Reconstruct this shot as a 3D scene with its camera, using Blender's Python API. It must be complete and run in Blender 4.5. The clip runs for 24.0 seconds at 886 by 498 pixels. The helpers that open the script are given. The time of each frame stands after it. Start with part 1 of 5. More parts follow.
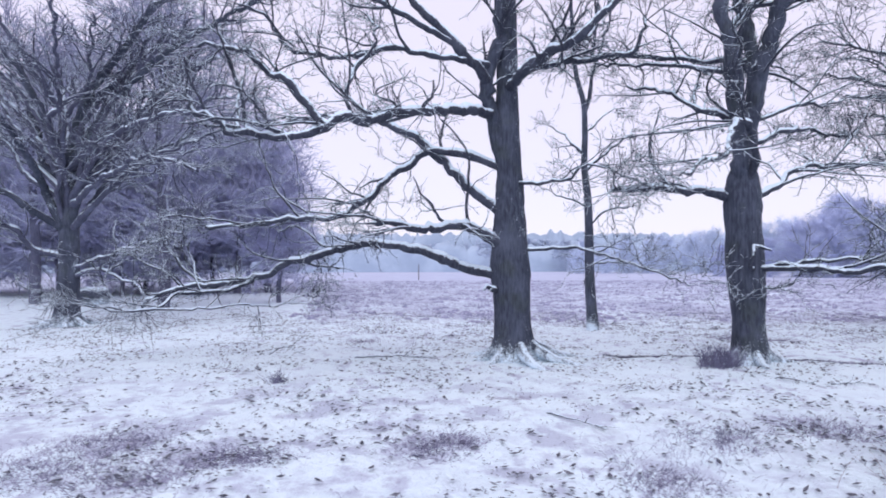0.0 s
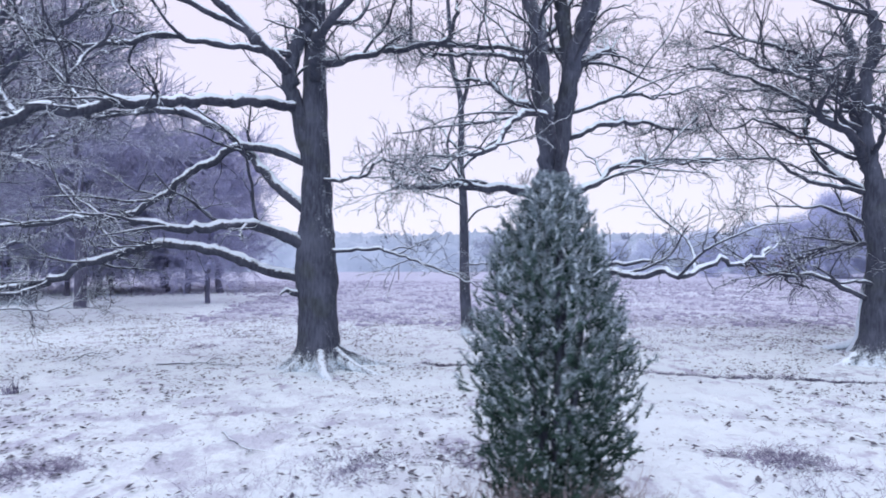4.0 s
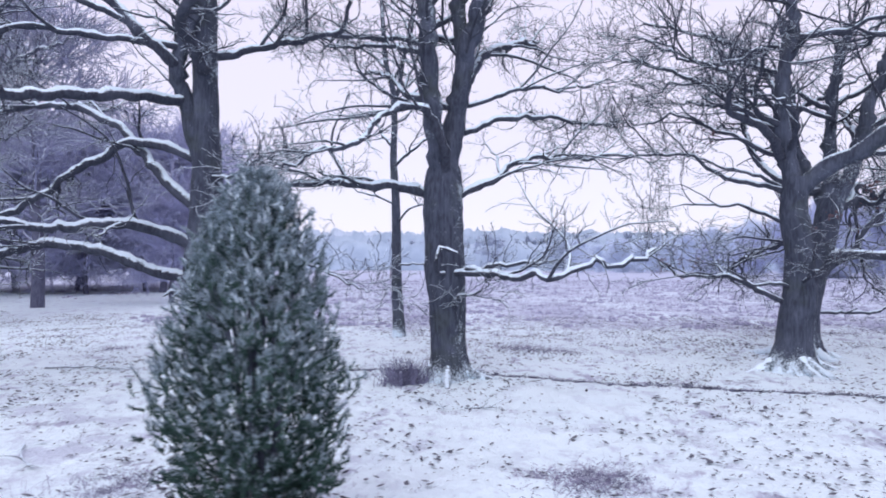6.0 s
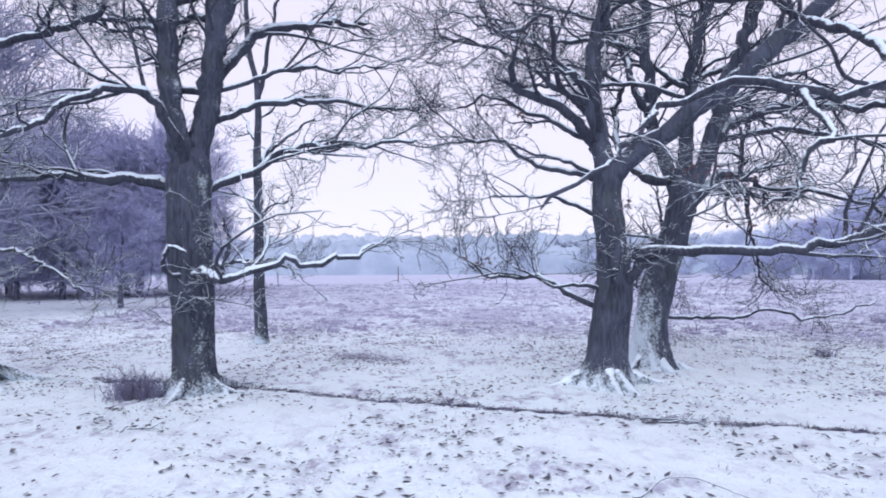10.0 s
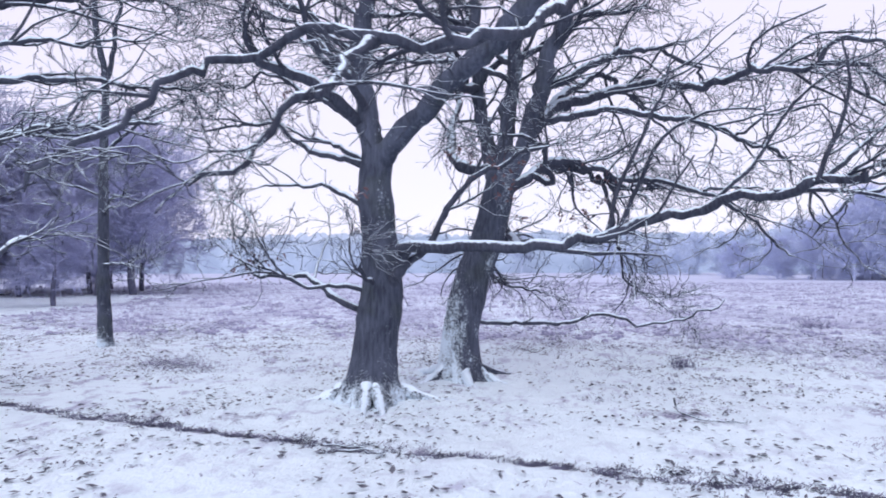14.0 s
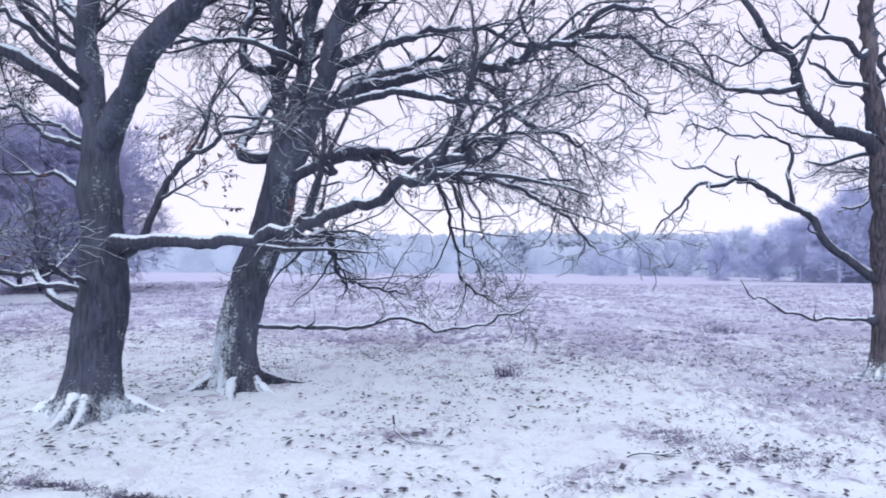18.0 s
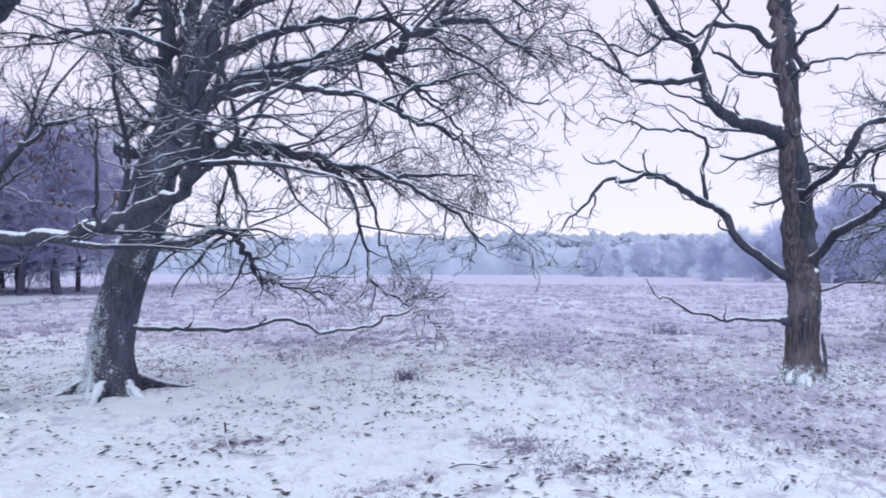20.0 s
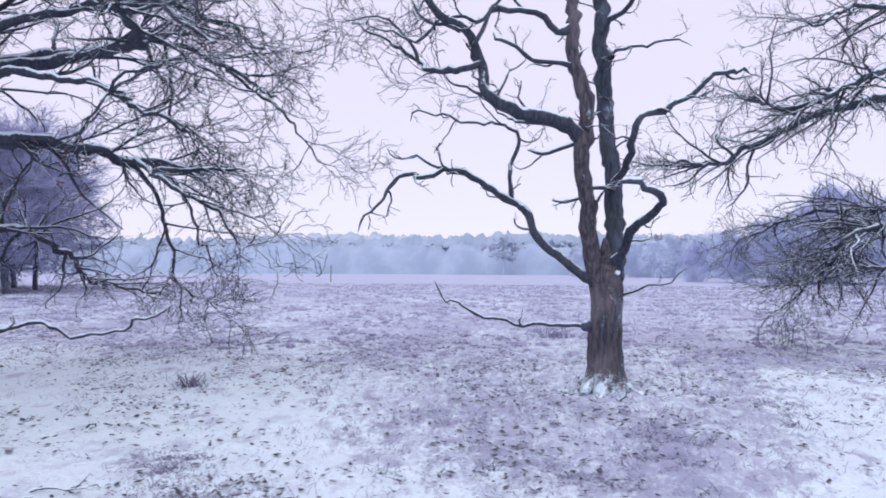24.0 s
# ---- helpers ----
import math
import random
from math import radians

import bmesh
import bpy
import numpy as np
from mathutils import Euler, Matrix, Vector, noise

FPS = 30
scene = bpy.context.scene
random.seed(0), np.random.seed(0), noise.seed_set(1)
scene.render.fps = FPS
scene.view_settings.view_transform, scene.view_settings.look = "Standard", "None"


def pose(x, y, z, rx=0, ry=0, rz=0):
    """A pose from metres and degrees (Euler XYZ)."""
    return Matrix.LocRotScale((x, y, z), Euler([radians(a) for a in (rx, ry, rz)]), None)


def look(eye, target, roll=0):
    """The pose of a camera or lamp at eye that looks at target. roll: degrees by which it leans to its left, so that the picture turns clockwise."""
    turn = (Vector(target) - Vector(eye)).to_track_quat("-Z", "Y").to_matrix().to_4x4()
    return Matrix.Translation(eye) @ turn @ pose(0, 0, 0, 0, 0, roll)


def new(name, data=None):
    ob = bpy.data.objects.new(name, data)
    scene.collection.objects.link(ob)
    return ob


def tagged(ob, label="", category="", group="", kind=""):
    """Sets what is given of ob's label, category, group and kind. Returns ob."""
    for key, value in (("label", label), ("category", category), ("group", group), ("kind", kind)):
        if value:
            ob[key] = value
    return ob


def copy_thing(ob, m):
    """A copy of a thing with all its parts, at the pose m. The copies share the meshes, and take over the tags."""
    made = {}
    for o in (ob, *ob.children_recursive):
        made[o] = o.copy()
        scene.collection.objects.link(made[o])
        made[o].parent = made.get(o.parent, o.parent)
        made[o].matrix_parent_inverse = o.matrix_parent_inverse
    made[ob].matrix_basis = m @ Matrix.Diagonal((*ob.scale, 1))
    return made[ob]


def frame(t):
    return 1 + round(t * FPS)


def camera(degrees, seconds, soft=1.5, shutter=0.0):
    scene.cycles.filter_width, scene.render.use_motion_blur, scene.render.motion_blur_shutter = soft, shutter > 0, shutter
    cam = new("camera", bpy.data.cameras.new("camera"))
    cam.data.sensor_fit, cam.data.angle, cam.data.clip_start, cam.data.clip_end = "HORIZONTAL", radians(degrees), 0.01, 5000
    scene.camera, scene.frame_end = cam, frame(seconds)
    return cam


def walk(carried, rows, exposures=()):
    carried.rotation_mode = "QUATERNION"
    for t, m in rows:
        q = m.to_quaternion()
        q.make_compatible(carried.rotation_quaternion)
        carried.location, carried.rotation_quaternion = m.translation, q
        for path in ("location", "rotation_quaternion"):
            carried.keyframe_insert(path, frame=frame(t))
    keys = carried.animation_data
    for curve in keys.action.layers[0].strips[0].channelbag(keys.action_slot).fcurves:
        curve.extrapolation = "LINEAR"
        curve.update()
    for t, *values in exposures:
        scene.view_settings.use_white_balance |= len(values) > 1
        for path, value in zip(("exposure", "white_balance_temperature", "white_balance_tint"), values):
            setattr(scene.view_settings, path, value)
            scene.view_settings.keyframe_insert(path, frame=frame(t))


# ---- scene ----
cam = camera(68.0, 24.0, soft=1.8, shutter=0.5)
PATH = [
    (0, (-1.264, -0.849, 1.7), (-1.314, 1.15, 1.749), -0.2),
    (0.5, (-0.813, -0.755, 1.671), (-0.871, 1.243, 1.727), -0.2),
    (1, (-0.364, -0.644, 1.691), (-0.428, 1.355, 1.746), -0.2),
    (1.5, (0.084, -0.576, 1.715), (0.012, 1.422, 1.767), -0.1),
    (2, (0.56, -0.486, 1.713), (0.479, 1.512, 1.766), -0.0),
    (2.5, (1.019, -0.391, 1.734), (0.932, 1.607, 1.782), -0.0),
    (4.5, (2.728, 0.11, 1.744), (2.644, 2.108, 1.791), -0.1),
    (5, (3.189, 0.231, 1.786), (3.098, 2.228, 1.826), -0.1),
    (5.5, (3.646, 0.377, 1.796), (3.547, 2.374, 1.834), -0.0),
    (6, (4.134, 0.535, 1.775), (4.024, 2.532, 1.818), -0.0),
    (6.5, (4.639, 0.69, 1.75), (4.515, 2.685, 1.799), -0.1),
    (7, (5.144, 0.852, 1.736), (5.004, 2.847, 1.788), -0.1),
    (7.5, (5.655, 1.02, 1.739), (5.493, 3.014, 1.79), -0.1),
    (8, (6.17, 1.195, 1.735), (5.988, 3.187, 1.788), -0.2),
    (8.5, (6.705, 1.39, 1.737), (6.502, 3.38, 1.788), -0.3),
    (9, (7.205, 1.588, 1.725), (6.986, 3.576, 1.778), -0.4),
    (9.5, (7.68, 1.795, 1.708), (7.447, 3.781, 1.764), -0.4),
    (10, (8.136, 1.993, 1.702), (7.893, 3.977, 1.758), -0.4),
    (10.5, (8.574, 2.218, 1.7), (8.322, 4.202, 1.753), -0.3),
    (12.5, (10.273, 3.026, 1.687), (9.989, 5.005, 1.742), -0.3),
    (13, (10.689, 3.233, 1.689), (10.396, 5.21, 1.743), -0.3),
    (13.5, (11.071, 3.412, 1.695), (10.773, 5.389, 1.747), -0.3),
    (14, (11.464, 3.615, 1.682), (11.158, 5.591, 1.734), -0.2),
    (14.5, (11.833, 3.813, 1.688), (11.525, 5.788, 1.738), -0.2),
    (15, (12.19, 3.974, 1.67), (11.879, 5.949, 1.723), -0.1),
    (15.5, (12.568, 4.15, 1.701), (12.255, 6.124, 1.749), -0.1),
    (16, (12.948, 4.328, 1.697), (12.631, 6.302, 1.746), -0.1),
    (16.5, (13.295, 4.516, 1.654), (12.98, 6.49, 1.71), -0.2),
    (17, (13.68, 4.693, 1.663), (13.359, 6.667, 1.717), -0.1),
    (17.5, (14.034, 4.848, 1.652), (13.714, 6.821, 1.706), -0.0),
    (18, (14.412, 5.008, 1.656), (14.085, 6.98, 1.709), 0.1),
    (18.5, (14.831, 5.152, 1.634), (14.495, 7.123, 1.691), 0.1),
    (19, (15.145, 5.324, 1.628), (14.814, 7.296, 1.685), 0.1),
    (19.5, (15.528, 5.48, 1.627), (15.19, 7.451, 1.684), 0.0),
    (21.5, (16.88, 6.1, 1.627), (16.54, 8.07, 1.682), 0.0),
    (22, (17.258, 6.238, 1.635), (16.913, 8.207, 1.688), 0.2),
    (22.5, (17.642, 6.374, 1.642), (17.294, 8.343, 1.695), 0.1),
    (23, (18.027, 6.502, 1.643), (17.675, 8.47, 1.698), 0.2),
    (23.5, (18.4, 6.607, 1.651), (18.047, 8.575, 1.706), 0.3),
    (24, (18.778, 6.709, 1.647), (18.425, 8.677, 1.703), 0.2),
]
walk(cam, [(t, look(eye, target, roll)) for t, eye, target, roll in PATH], [(0.0, 0.05, 6050, 10.0), (7.0, 0.075, 6020, 10.0), (13.0, 0.125, 6020, 10.0), (16.0, 0.165, 6020, 10.0), (19.0, 0.105, 6020, 10.0), (22.0, 0.0, 6020, 10.5), (24.0, -0.02, 6000, 10.5)])

# ---- world and sun: an even overcast winter sky ----
world = bpy.data.worlds.new("overcast")
scene.world = world
world.use_nodes = True
wt = world.node_tree
wt.nodes.clear()
w_out = wt.nodes.new("ShaderNodeOutputWorld")
w_sky = wt.nodes.new("ShaderNodeTexSky")
w_sky.sky_type, w_sky.sun_disc = "NISHITA", False
w_sky.sun_elevation, w_sky.sun_rotation = radians(24), radians(180)
w_sky.ozone_density, w_sky.dust_density = 4.0, 0.4
w_blue = wt.nodes.new("ShaderNodeBackground")
w_blue.inputs["Strength"].default_value = 0.018
w_cloud = wt.nodes.new("ShaderNodeBackground")
w_cloud.inputs["Color"].default_value = (0.85, 0.755, 0.865, 1)
w_cloud.inputs["Strength"].default_value = 1.0
w_add = wt.nodes.new("ShaderNodeAddShader")
wt.links.new(w_sky.outputs[0], w_blue.inputs["Color"])
wt.links.new(w_blue.outputs[0], w_add.inputs[0])
wt.links.new(w_cloud.outputs[0], w_add.inputs[1])
wt.links.new(w_add.outputs[0], w_out.inputs["Surface"])

sun = new("sun", bpy.data.lights.new("sun", "SUN"))
sun.data.energy, sun.data.angle, sun.data.color = 1.4, radians(40), (1.0, 0.99, 0.97)
sun.matrix_world = look((4, -12, 24), (8, 12, 0))


# ---- materials ----
class Mat:
    """A node material with a Principled surface, and short ways to add nodes to it."""

    def __init__(self, name):
        self.mat = bpy.data.materials.new(name)
        self.mat.use_nodes = True
        self.t = self.mat.node_tree
        self.b = self.t.nodes["Principled BSDF"]
        self.geo = self.t.nodes.new("ShaderNodeNewGeometry")

    def node(self, kind, **inputs):
        n = self.t.nodes.new(kind)
        for k, v in inputs.items():
            self.put(n.inputs[k.replace("_", " ")], v)
        return n

    def put(self, socket, v):
        if isinstance(v, bpy.types.NodeSocket):
            self.t.links.new(v, socket)
        else:
            socket.default_value = v

    def math(self, op, a, b=0.0, clamp=False):
        n = self.t.nodes.new("ShaderNodeMath")
        n.operation, n.use_clamp = op, clamp
        self.put(n.inputs[0], a)
        self.put(n.inputs[1], b)
        return n.outputs[0]

    def ramp(self, v, lo, hi, a=0.0, b=1.0):
        n = self.t.nodes.new("ShaderNodeMapRange")
        n.interpolation_type = "SMOOTHSTEP"
        for i, x in enumerate((v, lo, hi, a, b)):
            self.put(n.inputs[i], x)
        return n.outputs[0]

    def place(self, sx=1.0, sy=1.0, sz=1.0):
        n = self.t.nodes.new("ShaderNodeVectorMath")
        n.operation = "MULTIPLY"
        self.t.links.new(self.geo.outputs["Position"], n.inputs[0])
        n.inputs[1].default_value = (sx, sy, sz)
        return n.outputs[0]

    def noise(self, scale, detail=4.0, rough=0.55, vec=None):
        n = self.t.nodes.new("ShaderNodeTexNoise")
        n.inputs["Scale"].default_value = scale
        n.inputs["Detail"].default_value = detail
        n.inputs["Roughness"].default_value = rough
        self.t.links.new(vec or self.place(), n.inputs["Vector"])
        return n.outputs["Fac"]

    def mix(self, f, a, b):
        n = self.t.nodes.new("ShaderNodeMix")
        n.data_type = "RGBA"
        self.put(n.inputs[0], f)
        for s, v in ((n.inputs[6], a), (n.inputs[7], b)):
            self.put(s, (*v, 1) if isinstance(v, tuple) else v)
        return n.outputs[2]

    def axis(self, what, k):
        n = self.t.nodes.new("ShaderNodeSeparateXYZ")
        self.t.links.new(self.geo.outputs[what], n.inputs[0])
        return n.outputs[k]

    def bump(self, height, strength=0.5, distance=0.02):
        n = self.t.nodes.new("ShaderNodeBump")
        n.inputs["Strength"].default_value, n.inputs["Distance"].default_value = strength, distance
        self.t.links.new(height, n.inputs["Height"])
        self.t.links.new(n.outputs[0], self.b.inputs["Normal"])

    def finish(self, colour, rough=0.85):
        self.put(self.b.inputs["Base Color"], (*colour, 1) if isinstance(colour, tuple) else colour)
        self.put(self.b.inputs["Roughness"], rough)
        self.b.inputs["Specular IOR Level"].default_value = 0.25
        return self.mat


SNOW = (0.70, 0.815, 0.915)


def bark_material(name, dark, light, snow_at, flecks=0.0, west=0.0, moss=0.0, climb=0.75):
    """Furrowed bark with snow that lies on its upper side and clings to its weather side up to a height of climb."""
    m = Mat(name)
    furrow = m.noise(6.0, 5.0, 0.55, m.place(5.0, 5.0, 0.8))
    blotch = m.noise(1.7, 4.0)
    col = m.mix(m.ramp(furrow, 0.3, 0.75), dark, light)
    col = m.mix(m.ramp(blotch, 0.46, 0.72, 0.0, 0.5), col, tuple(c * 1.5 for c in light))
    if moss:
        col = m.mix(m.ramp(m.noise(2.3, 5.0), 0.5, 0.68, 0.0, moss), col, (0.05, 0.065, 0.04))
    up = m.axis("Normal", 2)
    rag = m.noise(26.0, 3.0)
    lie = m.ramp(m.math("ADD", up, m.math("MULTIPLY", m.math("SUBTRACT", rag, 0.5), 0.9)), snow_at, snow_at + 0.22)
    if flecks:
        low = m.ramp(m.axis("Position", 2), 0.0, climb, 1.0, 0.0)
        side = m.math("ADD", m.math("MULTIPLY", m.axis("Normal", 0), -west), 0.5)
        cling = m.math("MULTIPLY", m.math("ADD", side, m.math("MULTIPLY", low, 0.45)), low)
        grain = m.math("ADD", m.math("MULTIPLY", m.noise(34.0, 5.0, 0.72), 0.6), m.math("MULTIPLY", m.noise(7.0, 4.0, 0.6, m.place(1.0, 1.0, 0.6)), 0.4))
        stuck = m.ramp(m.math("ADD", grain, m.math("MULTIPLY", cling, flecks)), 0.62, 0.80)
        # blown dust in loose patches farther up, most of it on the eastern side
        blown = m.math("ADD", m.math("MULTIPLY", m.math("SUBTRACT", m.noise(1.3, 3.0), 0.5), 0.55), m.math("MULTIPLY", m.axis("Normal", 0), 0.07))
        blown = m.ramp(m.math("ADD", grain, blown), 0.615, 0.78, 0.0, 0.8)
        lie = m.math("MAXIMUM", lie, m.math("MAXIMUM", stuck, blown))
    col = m.mix(lie, col, SNOW)
    m.bump(m.math("ADD", furrow, m.math("MULTIPLY", lie, 0.5)), 0.9, 0.025)
    return m.finish(col, 0.9)


BARK = bark_material("oak_bark", (0.032, 0.038, 0.060), (0.080, 0.092, 0.130), 0.62, 0.27, 0.12, 0.25, 0.7)
BARK_WHITE = bark_material("oak_bark_drifted", (0.033, 0.039, 0.061), (0.080, 0.092, 0.130), 0.5, 0.235, 0.7, 0.2, 2.8)
BARK_DEAD = bark_material("dead_oak_bark", (0.030, 0.031, 0.044), (0.125, 0.112, 0.130), 0.6, 0.27, 0.2, 0.2, 0.6)
TWIG = bark_material("oak_twig", (0.030, 0.034, 0.052), (0.070, 0.078, 0.108), 0.28)
TWIG_BARE = bark_material("oak_twig_thin_snow", (0.030, 0.034, 0.052), (0.068, 0.075, 0.105), 0.46)
# lighter oak twig whose colour takes in the mist before the far oak
TWIG_HAZE = bark_material("oak_twig_painted_haze", (0.055, 0.060, 0.095), (0.12, 0.127, 0.185), 0.3)
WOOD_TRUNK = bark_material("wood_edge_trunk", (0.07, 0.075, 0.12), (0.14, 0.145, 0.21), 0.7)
# pale violet twigs: haze is painted in along with the frost
WOOD_HAZE_TWIG = bark_material("wood_edge_twig_painted_haze", (0.27, 0.285, 0.45), (0.49, 0.51, 0.73), 0.8)
FROST_HAZE_TWIG = bark_material("frosted_twig_painted_haze", (0.20, 0.205, 0.325), (0.40, 0.41, 0.57), 0.55)
# the haze over both copses is painted into these pale blue twigs
FAR_COPSE_HAZE_TWIG = bark_material("far_copse_twig_painted_haze", (0.60, 0.68, 0.86), (0.74, 0.81, 0.95), 0.8)
COPSE_HAZE_TWIG = bark_material("copse_twig_painted_haze", (0.47, 0.52, 0.74), (0.60, 0.65, 0.86), 0.8)


def snow_material():
    m = Mat("lying_snow")
    grain = m.noise(60.0, 3.0)
    soft = m.noise(6.0, 3.0)
    m.bump(m.math("ADD", soft, m.math("MULTIPLY", grain, 0.3)), 0.5, 0.02)
    m.b.inputs["Subsurface Weight"].default_value = 0.0
    return m.finish(m.mix(soft, (0.67, 0.785, 0.89), (0.745, 0.85, 0.93)), 0.6)


def ground_material():
    """Thin snow over short turf, giving way to heather and pale grass out on the heath."""
    m = Mat("snowy_heath")
    px, py = m.axis("Position", 0), m.axis("Position", 1)
    wide = m.noise(0.16, 3.0)
    patch = m.noise(0.9, 5.0, 0.6)
    tuft = m.noise(5.5, 5.0, 0.68, m.place(1.0, 0.55, 1.0))
    fine = m.noise(24.0, 4.0, 0.7, m.place(1.0, 0.6, 1.0))
    # the heath begins farther off in the middle and nearer at the eastern end
    edge = m.math("SUBTRACT", 17.5, m.ramp(px, 12.5, 19.0, 0.0, 8.0))
    edge = m.math("ADD", edge, m.ramp(px, 19.8, 22.2, 0.0, 7.5))
    edge = m.math("ADD", edge, m.ramp(px, -11.0, -5.0, 22.0, 0.0))
    out = m.math("ADD", m.math("SUBTRACT", py, edge), m.math("MULTIPLY", m.math("SUBTRACT", wide, 0.5), 8.0))
    heath = m.ramp(out, -2.0, 3.5)
    heath = m.math("MAXIMUM", heath, m.math("MULTIPLY", m.ramp(patch, 0.53, 0.70), 0.75))
    speck = m.math("ADD", m.math("MULTIPLY", tuft, 0.62), m.math("MULTIPLY", fine, 0.38))
    lim = m.math("SUBTRACT", 0.61, m.math("MULTIPLY", heath, 0.27))
    lim = m.math("ADD", lim, m.math("MULTIPLY", m.math("MULTIPLY", m.math("SUBTRACT", m.noise(0.35, 5.0, 0.6, m.place(1.0, 0.4, 1.0)), 0.5), heath), 0.5))
    bare = m.ramp(speck, lim, m.math("ADD", lim, m.math("ADD", 0.08, m.math("MULTIPLY", heath, 0.16))))
    bare = m.math("MULTIPLY", bare, m.math("ADD", 0.6, m.math("MULTIPLY", heath, 0.28)))
    turf = m.mix(m.ramp(m.noise(3.0, 4.0), 0.35, 0.65), (0.15, 0.138, 0.225), (0.34, 0.315, 0.45))
    grass = m.mix(m.ramp(m.noise(0.7, 5.0), 0.35, 0.65), (0.31, 0.325, 0.48), (0.49, 0.51, 0.67))
    turf = m.mix(m.ramp(out, -1.0, 3.0, 0.0, 0.8), turf, grass)
    snow = m.mix(m.noise(1.3, 4.0), (0.705, 0.82, 0.90), (0.81, 0.915, 0.965))
    drift = m.ramp(m.noise(0.55, 4.0, 0.6, m.place(1.0, 0.7, 1.0)), 0.44, 0.62)
    hummock = m.noise(3.2, 6.0, 0.68, m.place(1.0, 0.62, 1.0))
    thin = m.math("MULTIPLY", m.ramp(hummock, 0.50, 0.64), m.math("ADD", 0.22, m.math("MULTIPLY", drift, 0.58)))
    # the snow lies thinnest over the rough turf at the western end
    rough = m.math("MULTIPLY", m.ramp(px, -1.0, 5.0, 1.0, 0.0), m.ramp(py, 7.0, 10.5, 1.0, 0.0))
    smear = m.math("MULTIPLY", m.ramp(m.noise(1.5, 6.0, 0.66, m.place(1.0, 0.8, 1.0)), 0.47, 0.6), 0.6)
    thin = m.math("MAXIMUM", thin, m.math("MULTIPLY", rough, smear))
    snow = m.mix(thin, snow, m.mix(fine, (0.27, 0.265, 0.40), (0.46, 0.46, 0.62)))
    col = m.mix(bare, snow, turf)
    # far out the colour fades to an even pale blue, a painted ground mist
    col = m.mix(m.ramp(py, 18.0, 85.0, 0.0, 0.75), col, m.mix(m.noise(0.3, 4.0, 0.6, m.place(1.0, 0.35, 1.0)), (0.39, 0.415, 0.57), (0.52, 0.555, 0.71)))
    m.bump(m.math("ADD", speck, m.math("ADD", m.math("MULTIPLY", patch, 1.2), hummock)), 0.9, 0.07)
    return m.finish(col, 0.8)


def plain_material(name, a, b, scale, rough=0.85, snow_at=None):
    m = Mat(name)
    col = m.mix(m.ramp(m.noise(scale, 5.0), 0.35, 0.65), a, b)
    if snow_at is not None:
        up = m.math("ADD", m.axis("Normal", 2), m.math("SUBTRACT", m.noise(scale * 3.0, 3.0), 0.5))
        col = m.mix(m.ramp(up, snow_at, snow_at + 0.2), col, SNOW)
    m.bump(m.noise(scale * 2.0, 5.0), 0.4, 0.02)
    return m.finish(col, rough)


SNOW_MAT = snow_material()
GROUND_MAT = ground_material()
DEAD_LEAF = plain_material("dead_leaf", (0.054, 0.058, 0.080), (0.14, 0.142, 0.172), 14.0)
OAK_LEAF = plain_material("withered_oak_leaf", (0.10, 0.06, 0.07), (0.19, 0.12, 0.13), 9.0)
GRASS = plain_material("withered_grass", (0.21, 0.215, 0.31), (0.38, 0.39, 0.52), 5.0, 0.9)
HEATHER = plain_material("heather", (0.10, 0.10, 0.165), (0.25, 0.248, 0.37), 4.0, 0.9, 0.75)
RUT_TURF = plain_material("wet_rut_turf", (0.06, 0.063, 0.10), (0.19, 0.19, 0.28), 5.0, 0.9)
TUSSOCK = plain_material("snowy_tussock", (0.24, 0.24, 0.36), (0.46, 0.465, 0.62), 16.0, 0.9, 0.95)
NEEDLE = plain_material("juniper_needle", (0.019, 0.046, 0.039), (0.058, 0.108, 0.092), 4.0, 0.7)
NEEDLE_FROST = plain_material("frosted_juniper_needle", (0.20, 0.265, 0.315), (0.38, 0.455, 0.53), 7.0, 0.75)
# aerial haze at the horizon is put into these three base colours
FAR_WOOD_HAZE = plain_material("far_wood_painted_haze", (0.36, 0.42, 0.55), (0.46, 0.53, 0.66), 0.2)
RIDGE_HAZE = plain_material("ridge_wood_painted_haze", (0.315, 0.385, 0.50), (0.40, 0.48, 0.60), 0.15)
FAR_RIDGE_HAZE = plain_material("far_ridge_painted_haze", (0.43, 0.50, 0.62), (0.49, 0.56, 0.68), 0.1)
STRAW = plain_material("withered_straw", (0.20, 0.175, 0.20), (0.37, 0.33, 0.37), 6.0, 0.9)
HEATHER_LOW = plain_material("thin_heather", (0.15, 0.142, 0.225), (0.34, 0.32, 0.45), 6.0, 0.9, 0.85)
POST = plain_material("weathered_post", (0.08, 0.07, 0.07), (0.18, 0.16, 0.15), 12.0)


# ---- mesh helpers ----
rng = np.random.default_rng(11)


def mesh_of(name, verts, faces, material, smooth=True):
    """A mesh from arrays; faces is an (n, 3) or (n, 4) array of corners."""
    verts, faces = np.asarray(verts, np.float32), np.asarray(faces, np.int32)
    me = bpy.data.meshes.new(name)
    n, k = faces.shape
    me.vertices.add(len(verts))
    me.vertices.foreach_set("co", verts.ravel())
    me.loops.add(n * k)
    me.loops.foreach_set("vertex_index", faces.ravel())
    me.polygons.add(n)
    me.polygons.foreach_set("loop_start", np.arange(0, n * k, k, dtype=np.int32))
    me.polygons.foreach_set("loop_total", np.full(n, k, np.int32))
    me.polygons.foreach_set("use_smooth", np.full(n, smooth, bool))
    me.materials.append(material)
    me.update(calc_edges=True)
    return me


